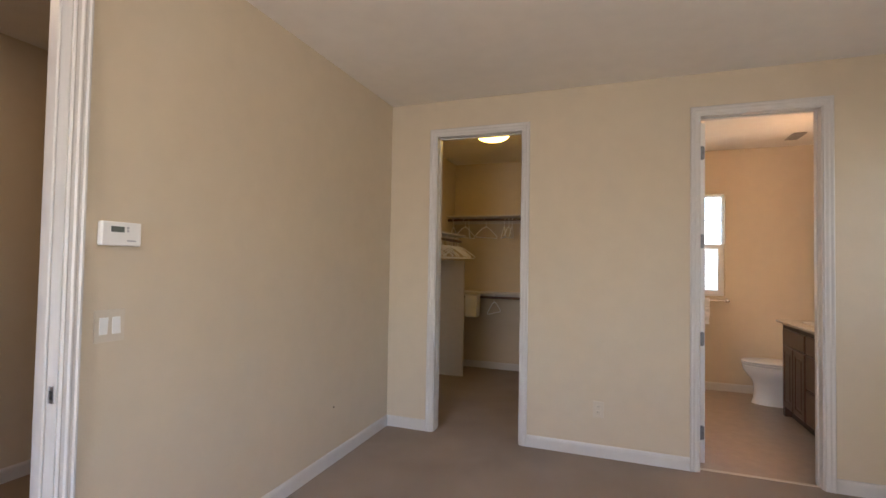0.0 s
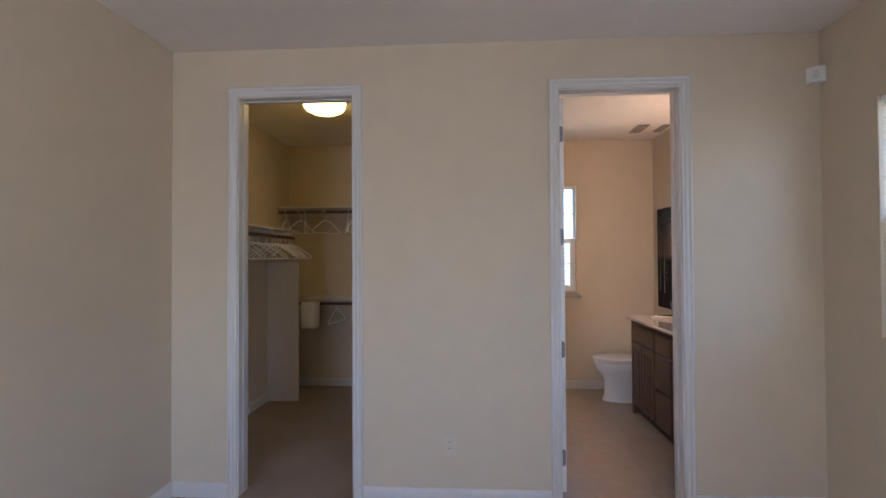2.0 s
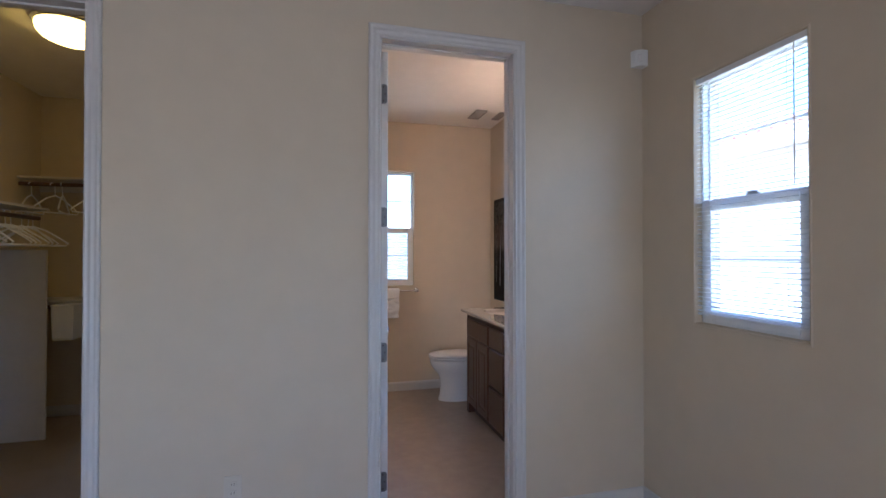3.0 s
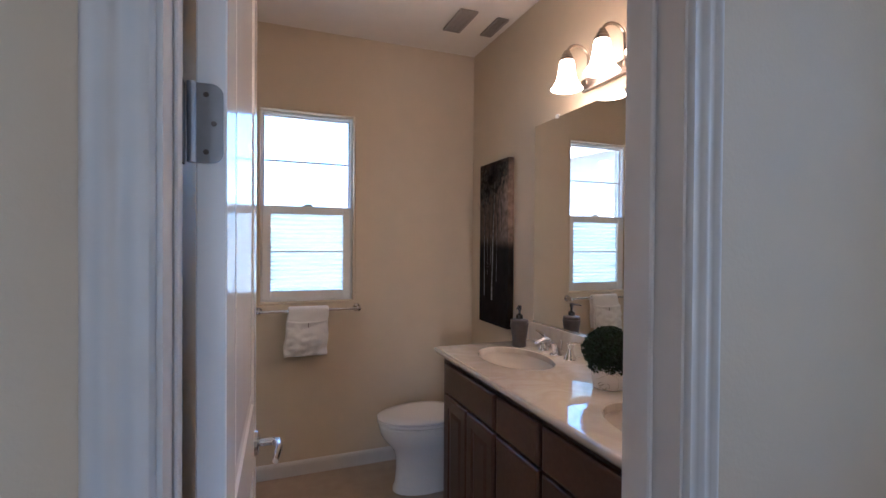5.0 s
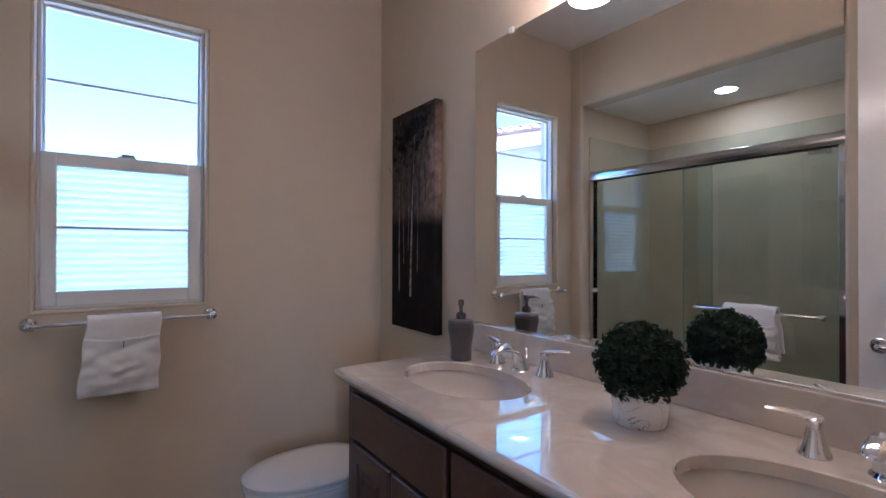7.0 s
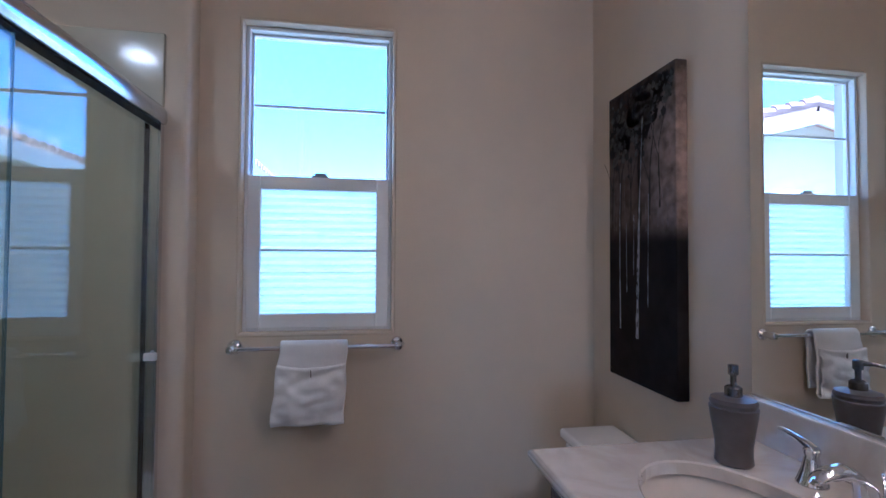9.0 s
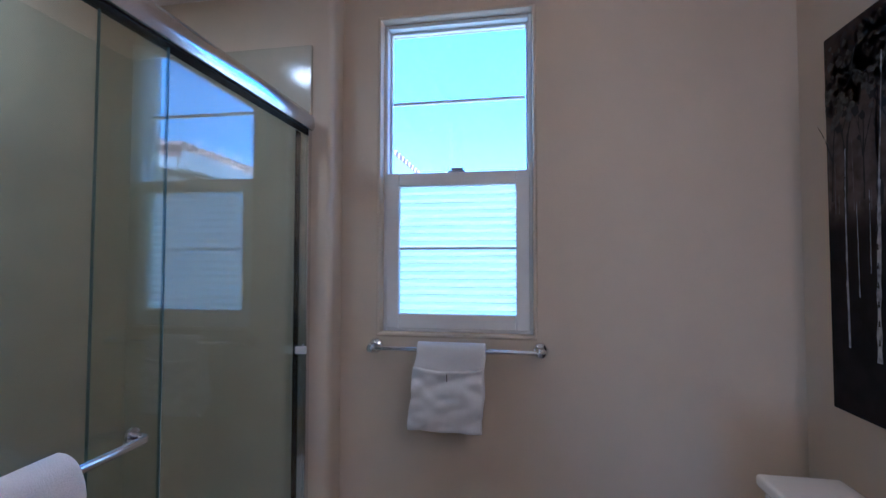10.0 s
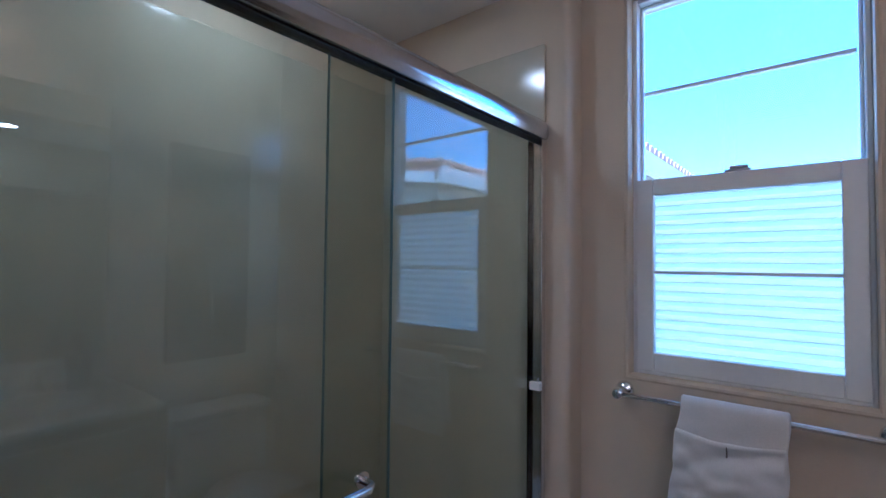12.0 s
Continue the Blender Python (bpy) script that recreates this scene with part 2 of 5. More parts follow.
def lathe(bm, profile, at=(0, 0, 0), axis=(0, 0, 1), seg=32):
    """profile: (radius, height) rows along the axis."""
    u, w = basis(axis)
    d, at = Vector(axis).normalized(), Vector(at)
    rings = []
    for r, h in profile:
        if r < 1e-5:
            rings.append([bm.verts.new(at + d * h)])
        else:
            rings.append([bm.verts.new(at + d * h + r * (math.cos(a) * u + math.sin(a) * w)) for a in (2 * math.pi * k / seg for k in range(seg))])
    for a, b in zip(rings, rings[1:]):
        for k in range(seg):
            q = [a[k % len(a)], a[(k + 1) % len(a)], b[(k + 1) % len(b)], b[k % len(b)]]
            q = list(dict.fromkeys(q))
            if len(q) > 2:
                bm.faces.new(q)
    return bm


def loft(bm, rings, caps=True):
    vs = [[bm.verts.new(p) for p in r] for r in rings]
    n = len(vs[0])
    for a, b in zip(vs, vs[1:]):
        for k in range(n):
            bm.faces.new((a[k], a[(k + 1) % n], b[(k + 1) % n], b[k]))
    if caps:
        bm.faces.new(vs[0][::-1])
        bm.faces.new(vs[-1])
    return bm


def sweep(bm, path, normal, profile, caps=True, closed=False):
    """A moulding along a flat path with mitred corners. profile: (to the left of travel within the plane, along the normal)."""
    path, nrm = [Vector(p) for p in path], Vector(normal).normalized()
    rings = []
    for i, p in enumerate(path):
        ds = [(path[j + 1] - path[j]).normalized() for j in (i - 1, i) if 0 <= j < len(path) - 1]
        if closed and len(ds) == 1:
            ds = [(path[-1] - path[-2]).normalized(), (path[1] - path[0]).normalized()]
        sides = [nrm.cross(d) for d in ds]
        s = sum(sides, Vector()).normalized()
        k = 1 / max(0.2, s.dot(sides[0]))
        rings.append([p + s * (a * k) + nrm * b for a, b in profile])
    return loft(bm, rings, caps and not closed)


def extrude_y(bm, profile, y0, y1):
    return loft(bm, [[(x, y0, z) for x, z in profile], [(x, y1, z) for x, z in profile]])


# ---- plan ----
XL, XR = -1.305, 2.545          # bedroom's side walls
YW, YI = 3.92, 4.04             # wall between bedroom and bath, its two faces
YB = 6.37                       # window wall of bath and closet
H = 2.74
J = 0.018                       # lining of a doorway
CX0, CX1 = -0.879, -0.174       # closet doorway
BX0, BX1 = 1.070, 1.757         # bath doorway
DOOR_H = 2.44
XH = 1.0                        # wall plane beside and above the shower
SY0, SY1 = 4.83, 6.27           # shower alcove
SX0 = 0.17                      # back of the shower
ZS = 2.315                      # shower ceiling
KX0 = -1.54                     # closet's left wall
YS = -1.7                       # bedroom's south wall
HD0, HD1 = 0.610, 1.375          # hall doorway in the left wall
W1 = (1.140, 1.716, 1.055, 2.240)   # bath window: x0 x1 z0 z1
W2 = (2.985, 3.552, 1.045, 2.245)   # bedroom side window: y0 y1 z0 z1


def structure(name, bm, mat, label, category, smooth=False):
    return single(name, bm, mat, label, category, kind="structure", smooth=smooth)


# floors
bm = bmesh.new()
box(bm, XL, XR, YS, YW, -0.05, 0)
box(bm, CX0 - 0.018, CX1 + 0.018, YW, YI, -0.05, 0)
box(bm, KX0, 0.05, YI, YB, -0.05, 0)
box(bm, XL - 0.12, XL, HD0, HD1, -0.05, 0)
box(bm, -3.0, XL - 0.12, -1.0, 3.4, -0.05, 0)
box(bm, BX0 - 0.018, BX1 + 0.018, YW, YW + 0.055, -0.05, 0)
structure("floor_carpet", bm, M_CARPET, "worn beige cut-pile carpet with faint stains", "carpet")
structure("floor_bath", bx(0.9, XR, YW + 0.055, YB, -0.06, -0.002), M_VINYL_FLOOR, "warm beige sheet flooring with a faint mottle", "floor")
structure("threshold_strip", bx(BX0, BX1, YW + 0.04, YW + 0.07, -0.002, 0.004, r=0.002, seg=1), M_ALMOND, "thin beige strip where carpet meets bathroom floor", "threshold")

# walls
bm = bmesh.new()
for a, b in ((KX0 - 0.12, CX0 - J), (CX1 + J, BX0 - J), (BX1 + J, XR + 0.15)):
    box(bm, a, b, YW, YI, 0, H)
for a, b in ((CX0 - J, CX1 + J), (BX0 - J, BX1 + J)):
    box(bm, a, b, YW, YI, DOOR_H + 0.018, H)
structure("wall_north", bm, M_WALL, "beige painted wall with two doorways", "wall")
bm = bmesh.new()
box(bm, XL - 0.12, XL, YS - 0.15, HD0 - J, 0, H)
box(bm, XL - 0.12, XL, HD1 + J, YW, 0, H)
box(bm, XL - 0.12, XL, HD0 - J, HD1 + J, DOOR_H + 0.018, H)
structure("wall_west", bm, M_WALL, "beige painted bedroom wall with the hall doorway", "wall")
bm = bmesh.new()
box(bm, XR, XR + 0.15, YS - 0.15, -1.28, 0, H)
# opening from y -1.28 to 0.48 added out of view for the east fill lamp
box(bm, XR, XR + 0.15, -1.28, 0.48, 0, 0.9)
box(bm, XR, XR + 0.15, -1.28, 0.48, 2.25, H)
box(bm, XR, XR + 0.15, 0.48, W2[0], 0, H)
box(bm, XR, XR + 0.15, W2[1], YW, 0, H)
box(bm, XR, XR + 0.15, W2[0], W2[1], 0, W2[2])
box(bm, XR, XR + 0.15, W2[0], W2[1], W2[3], H)
structure("wall_east", bm, M_WALL, "beige painted bedroom wall with a narrow window and an added, unseen light opening", "wall")
bm = bmesh.new()
box(bm, XL, -1.15, YS - 0.15, YS, 0, H)
box(bm, -0.1, XR, YS - 0.15, YS, 0, H)
# opening added out of view for the south fill lamp
box(bm, -1.15, -0.1, YS - 0.15, YS, 0, 0.9)
box(bm, -1.15, -0.1, YS - 0.15, YS, 2.1, H)
structure("wall_south", bm, M_WALL, "plain beige painted bedroom wall with an added, unseen light opening", "wall")
structure("wall_bath_east", bx(XR, XR + 0.15, YI, YB + 0.15, 0, H), M_WALL, "beige painted bathroom wall behind the vanity", "wall")
bm = bmesh.new()
box(bm, KX0 - 0.12, W1[0], YB, YB + 0.15, 0, H)
box(bm, W1[1], XR, YB, YB + 0.15, 0, H)
box(bm, W1[0], W1[1], YB, YB + 0.15, 0, W1[2])
box(bm, W1[0], W1[1], YB, YB + 0.15, W1[3], H)
structure("wall_window", bm, M_WALL, "beige painted wall with a tall narrow window", "wall")
def rounded_front(y0, y1, x0, z0, label):
    """A block of wall beside or above the shower, its free edges bullnosed."""
    bm = bx(x0, XH, y0, y1, z0, H)
    edge = [e for e in bm.edges if all(abs(v.co.x - XH) < 1e-4 for v in e.verts) and (
        (all(abs(v.co.y - SY1) < 1e-4 for v in e.verts) or all(abs(v.co.y - SY0) < 1e-4 for v in e.verts)) and abs(e.verts[0].co.z - e.verts[1].co.z) > 1
        or all(abs(v.co.z - ZS) < 1e-4 for v in e.verts))]
    bmesh.ops.bevel(bm, geom=edge, offset=0.022, segments=5, affect="EDGES", profile=0.5)
    structure("wall_shower_front", bm, M_WALL, label, "wall")


rounded_front(SY1, YB, SX0, 0, "beige painted furred wall end with a bullnosed corner by the shower")
rounded_front(YI, SY0, SX0, 0, "beige painted wall block with a bullnosed corner by the shower")
rounded_front(SY0, SY1, 0.88, ZS, "beige painted header with a bullnosed edge above the shower")
structure("wall_closet_east", bx(0.05, SX0, YI, YB, 0, H), M_WALL, "painted wall between closet and shower", "wall")
structure("wall_closet_west", bx(KX0 - 0.12, KX0, YI, YB, 0, H), M_WALL, "beige painted closet wall", "wall")
bm = bmesh.new()
box(bm, -3.12, -3.0, -1.12, 3.52, 0, H)
box(bm, -3.0, XL - 0.12, 3.4, 3.52, 0, H)
box(bm, -3.0, XL - 0.12, -1.12, -1.0, 0, H)
structure("wall_hall", bm, M_WALL, "beige painted hallway wall", "wall")
# ceilings
structure("ceiling_bedroom", bx(XL, XR, YS, YW, H, H + 0.1), M_CEIL, "off-white textured bedroom ceiling", "ceiling")
structure("ceiling_bath", bx(SX0, XR, YI, YB, H, H + 0.1), M_CEIL, "off-white bathroom ceiling", "ceiling")
structure("ceiling_closet", bx(KX0, 0.05, YI, YB, H, H + 0.1), M_CEIL, "off-white closet ceiling", "ceiling")
structure("ceiling_hall", bx(-3.0, XL - 0.12, -1.0, 3.4, H, H + 0.1), M_CEIL, "off-white hallway ceiling", "ceiling")
structure("ceiling_shower", bx(SX0, 0.88, SY0, SY1, ZS, ZS + 0.1), M_CEIL, "lowered ceiling of the shower alcove", "ceiling")
# shower surround panels
ZP = 2.105
bm = bmesh.new()
box(bm, SX0, SX0 + 0.012, SY0, SY1, 0.10, ZP, 0.003, 1)
structure("shower_back_panel", bm, M_SURROUND, "glossy grey-beige shower back panel", "shower panel")
structure("shower_end_panel", bx(SX0 + 0.012, 0.925, SY1 - 0.012, SY1, 0.10, ZP, r=0.003, seg=1), M_SURROUND, "glossy grey-beige shower end panel", "shower panel")
structure("shower_near_panel", bx(SX0 + 0.012, 0.925, SY0, SY0 + 0.012, 0.10, ZP, r=0.003, seg=1), M_SURROUND, "glossy grey-beige shower end panel", "shower panel")
bm = bmesh.new()
box(bm, SX0 + 0.012, 0.86, SY0 + 0.012, SY1 - 0.012, 0, 0.05)
box(bm, 0.86, 0.99, SY0 + 0.002, SY1 - 0.002, 0, 0.105, 0.012, 2)
structure("shower_pan", bm, M_CERAMIC, "white shower pan with a raised curb", "shower pan")

# baseboards
BASE = [(0, 0), (0.014, 0), (0.014, 0.068), (0.011, 0.08), (0.005, 0.088), (0, 0.088)]


def baseboard(pts, label):
    """The room lies to the left of the path."""
    return structure("baseboard", sweep(bmesh.new(), [(x, y, 0) for x, y in pts], (0, 0, 1), BASE), M_TRIM, label, "baseboard")


WB = "white painted baseboard with an eased top"
baseboard([(XL, YW), (XL, HD1 + 0.066)], WB)
baseboard([(CX0 - 0.066, YW), (XL + 0.014, YW)], WB)
baseboard([(BX0 - 0.066, YW), (CX1 + 0.066, YW)], WB)
baseboard([(XR - 0.014, YW), (BX1 + 0.066, YW)], WB)
baseboard([(XR, YS), (XR, YW)], WB)
baseboard([(XL, HD0 - 0.066), (XL, YS), (XR - 0.014, YS)], WB)
baseboard([(2.33, YB), (XH, YB), (XH, SY1 + 0.02)], WB)
baseboard([(XH, SY0 - 0.02), (XH, YI + 0.005)], WB)
baseboard([(0.05, YB), (KX0, YB), (KX0, YI)], WB)
baseboard([(XL - 0.12, 3.4), (-3.0, 3.4), (-3.0, -1.0)], WB)

# door linings and casings
CAS = [(0, 0), (0.058, 0), (0.058, 0.016), (0.054, 0.019), (0.048, 0.019), (0.044, 0.013), (0.036, 0.012), (0.031, 0.016), (0.025, 0.016), (0.020, 0.010), (0.010, 0.009), (0.004, 0.011), (0, 0.007)]


def doorway(name, x0, x1, y0, y1, label, stop_at):
    """Lining, stop and casing of a doorway across y in a wall that runs along x."""
    d = thing(name, ((x0 + x1) / 2, y0, 0), label, "door frame", kind="structure")
    bm = bmesh.new()
    box(bm, x0 - 0.018, x0, y0 - 0.001, y1 + 0.001, 0, DOOR_H + 0.018)
    box(bm, x1, x1 + 0.018, y0 - 0.001, y1 + 0.001, 0, DOOR_H + 0.018)
    box(bm, x0, x1, y0 - 0.001, y1 + 0.001, DOOR_H, DOOR_H + 0.018)
    part("jamb", bm, M_TRIM, d)
    bm = bmesh.new()
    s0, s1 = stop_at
    box(bm, x0, x0 + 0.005, s0, s1, 0, DOOR_H, 0.002, 1)
    box(bm, x1 - 0.011, x1, s0, s1, 0, DOOR_H, 0.003, 1)
    box(bm, x0 + 0.005, x1 - 0.011, s0, s1, DOOR_H - 0.011, DOOR_H, 0.003, 1)
    part("door_stop", bm, M_TRIM, d)
    r = 0.006
    pts = [(x0 - r, 0), (x0 - r, DOOR_H + r), (x1 + r, DOOR_H + r), (x1 + r, 0)]
    part("casing", sweep(bmesh.new(), [(x, y0, z) for x, z in pts], (0, -1, 0), CAS), M_TRIM, d, smooth=True, sharp=60)
    part("casing", sweep(bmesh.new(), [(x, y1, z) for x, z in pts[::-1]], (0, 1, 0), CAS), M_TRIM, d, smooth=True, sharp=60)
    return d


doorway("door_frame_closet", CX0, CX1, YW, YI, "white closet door frame with moulded casing", (YW + 0.05, YW + 0.084))
doorway("door_frame_bath", BX0, BX1, YW, YI, "white bathroom door frame with moulded casing", (YW + 0.05, YW + 0.084))
hd = thing("door_frame_hall", (XL, (HD0 + HD1) / 2, 0), "white hall door frame with moulded casing", "door frame", kind="structure")
bm = bmesh.new()
box(bm, XL - 0.121, XL + 0.001, HD1, HD1 + 0.018, 0, DOOR_H + 0.018)
box(bm, XL - 0.121, XL + 0.001, HD0 - 0.018, HD0, 0, DOOR_H + 0.018)
box(bm, XL - 0.121, XL + 0.001, HD0, HD1, DOOR_H, DOOR_H + 0.018)
part("jamb", bm, M_TRIM, hd)
bm = bmesh.new()
box(bm, XL - 0.084, XL - 0.05, HD1 - 0.011, HD1, 0, DOOR_H, 0.003, 1)
box(bm, XL - 0.084, XL - 0.05, HD0, HD0 + 0.011, 0, DOOR_H, 0.003, 1)
part("door_stop", bm, M_TRIM, hd)
hp = [(XL, HD1 + 0.006, 0), (XL, HD1 + 0.006, DOOR_H + 0.006), (XL, HD0 - 0.006, DOOR_H + 0.006), (XL, HD0 - 0.006, 0)]
part("casing", sweep(bmesh.new(), hp[::-1], (1, 0, 0), CAS), M_TRIM, hd)
strike = part("strike_plate", bx(XL - 0.040, XL - 0.012, HD1 - 0.002, HD1, 0.880, 0.940, r=0.0008, seg=1), M_STEEL, hd, "satin steel strike plate")
# the hole is a near-black box, its shade put into the colour
part("strike_hole", bx(XL - 0.033, XL - 0.019, HD1 - 0.003, HD1 - 0.0005, 0.895, 0.925), M_GREY_DARK, strike)

# ---- windows ----
def pane(name, bm, mat, parent, label=""):
    ob = part(name, bm, mat, parent, label)
    ob.visible_shadow = False
    return ob


def sash(bm, x0, x1, z0, z1, y0, y1, w, bottom=None):
    b = bottom if bottom is not None else w
    box(bm, x0, x0 + w, y0, y1, z0, z1, 0.003, 1)
    box(bm, x1 - w, x1, y0, y1, z0, z1, 0.003, 1)
    box(bm, x0 + w, x1 - w, y0 + 0.001, y1 - 0.001, z0, z0 + b, 0.003, 1)
    box(bm, x0 + w, x1 - w, y0 + 0.001, y1 - 0.001, z1 - w, z1, 0.003, 1)


def window(name, m, w, h, label):
    """A single-hung vinyl window: x along the wall, y outwards, z up from the sill, origin at the opening's lower corner."""
    win = thing(name, (0, 0, 0), label, "window", kind="structure")
    bm = bmesh.new()
    F0, F1 = 0.038, 0.10
    f = 0.014
    sash(bm, 0.0, w, 0.0, h, F0, F1, f)
    fr = part("window_frame", bm, M_VINYL, win)
    mid = 0.572
    bm = bmesh.new()
    sash(bm, f, w - f, mid - 0.012, h - f, F0 + 0.032, F0 + 0.055, 0.009)
    part("upper_sash", bm, M_VINYL, win)
    bm = bmesh.new()
    sash(bm, f - 0.004, w - f + 0.004, f - 0.004, mid + 0.018, F0 - 0.004, F0 + 0.026, 0.050, 0.056)
    part("lower_sash", bm, M_VINYL, win)
    part("muntin", bx(f + 0.012, w - f - 0.012, F0 + 0.036, F0 + 0.05, mid + (h - f - mid) * 0.515 - 0.005, mid + (h - f - mid) * 0.515 + 0.005), M_VINYL, win)
    part("muntin", bx(f + 0.036, w - f - 0.036, F0 + 0.004, F0 + 0.016, 0.303, 0.312), M_VINYL, win)
    pane("pane", bx(f + 0.012, w - f - 0.012, F0 + 0.042, F0 + 0.044, mid, h - f - 0.012), M_PANE, win)
    pane("pane", bx(f + 0.034, w - f - 0.034, F0 + 0.009, F0 + 0.011, f + 0.04, mid - 0.02), M_PANE, win)
    bm = bmesh.new()
    box(bm, w / 2 - 0.032, w / 2 + 0.032, F0 + 0.002, F0 + 0.022, mid + 0.018, mid + 0.026, 0.003, 1)
    box(bm, w / 2 - 0.02, w / 2 + 0.026, F0 - 0.004, F0 + 0.012, mid + 0.026, mid + 0.034, 0.003, 1)
    part("sash_lock", bm, M_LABEL, win, "small grey sash lock")
    win.matrix_world = m
    return win, mid


# returns of the openings, rounded like the plaster
for nm, m, w, h in (("window_return_bath", Matrix.Translation((W1[0], YB, W1[2])), W1[1] - W1[0], W1[3] - W1[2]),
                    ("window_return_bedroom", pose(XR, W2[1], W2[2], 0, 0, -90), W2[1] - W2[0], W2[3] - W2[2])):
    bm = bmesh.new()
    t, dep = 0.011, 0.150
    prof = [(-0.006, -0.0015), (0.002, 0.004), (0.008, 0.0015), (0.011, -0.006), (0.011, -dep), (-0.006, -dep)]
    pts = [(0, 0, 0), (w, 0, 0), (w, 0, h), (0, 0, h), (0, 0, 0)]
    sweep(bm, pts, (0, -1, 0), prof, closed=True)
    ob = structure(nm, bm, M_WALL, "plastered window return with rounded edge", "trim", smooth=True)
    ob.matrix_world = m
G = 0.011
win1, mid1 = window("window_1", Matrix.Translation((W1[0] + G, YB, W1[2] + G)), W1[1] - W1[0] - 2 * G, W1[3] - W1[2] - 2 * G, "white vinyl single-hung bathroom window with one bar in each sash")
win2, mid2 = window("window_2", pose(XR, W2[1] - G, W2[2] + G, 0, 0, -90), W2[1] - W2[0] - 2 * G, W2[3] - W2[2] - 2 * G, "white vinyl single-hung bedroom window with one bar in each sash")

# pleated shade behind the lower sash
w1, h1 = W1[1] - W1[0] - 2 * G, W1[3] - W1[2] - 2 * G
bm = bmesh.new()
rows = []
N = 36
for i in range(N + 1):
    z = 0.05 + (mid1 - 0.055) * i / N
    y = 0.064 + (0.019 if i % 2 else 0.0)
    rows.append([bm.verts.new((0.045, y, z)), bm.verts.new((w1 - 0.045, y, z))])
for a, b in zip(rows, rows[1:]):
    bm.faces.new((a[0], a[1], b[1], b[0]))
ob = single("pleated_shade", bm, M_SHADE_CLOTH, "white pleated privacy shade across the lower sash", "window shade")
ob.modifiers.new("thick", "SOLIDIFY").thickness = 0.0008
ob.matrix_world = Matrix.Translation((W1[0] + G, YB, W1[2] + G))

# mini blind in the bedroom window
w2, h2 = W2[1] - W2[0] - 2 * G, W2[3] - W2[2] - 2 * G
blind = thing("mini_blind", (XR + 0.02, (W2[0] + W2[1]) / 2, W2[3]), "white mini blind lowered with open slats in the bedroom window", "blind")
Y0, Y1 = W2[0] + G + 0.004, W2[1] - G - 0.004
part("headrail", bx(XR + 0.006, XR + 0.03, Y0, Y1, W2[3] - G - 0.026, W2[3] - G, r=0.002, seg=1), M_VINYL, blind)
sl = None
z = W2[3] - G - 0.04
while z > W2[2] + 0.07:
    if sl is None:
        bm = bmesh.new()
        cs = [(-0.009, -0.0025), (-0.004, 0.0006), (0.0, 0.0013), (0.004, 0.0015), (0.009, 0.0010)]
        loft(bm, [[(a, y, b) for a, b in cs] + [(a, y, b - 0.0006) for a, b in cs[::-1]] for y in (Y0, Y1)])
        sl = part("slat", bm, M_SLAT, blind)
        sl.parent, slat_mesh = blind, sl.data
    else:
        sl = new("slat", slat_mesh)
        sl.parent = blind
    sl.matrix_parent_inverse = blind.matrix_world.inverted()
    sl.matrix_basis = Matrix.Translation((XR + 0.018, 0, z))
    z -= 0.0215
part("bottom_rail", bx(XR + 0.008, XR + 0.028, Y0, Y1, z - 0.002, z + 0.010, r=0.002, seg=1), M_VINYL, blind)
for y in (Y0 + 0.09, Y1 - 0.09):
    part("lift_cord", tube(bmesh.new(), [(XR + 0.018, y, W2[3] - G - 0.03), (XR + 0.018, y, z)], 0.0009, 6), M_VINYL, blind)
part("tilt_wand", tube(bmesh.new(), [(XR + 0.004, Y0 + 0.05, W2[3] - G - 0.03), (XR + 0.003, Y0 + 0.05, 1.66)], 0.003, 6), M_VINYL, blind, "clear plastic tilt wand")

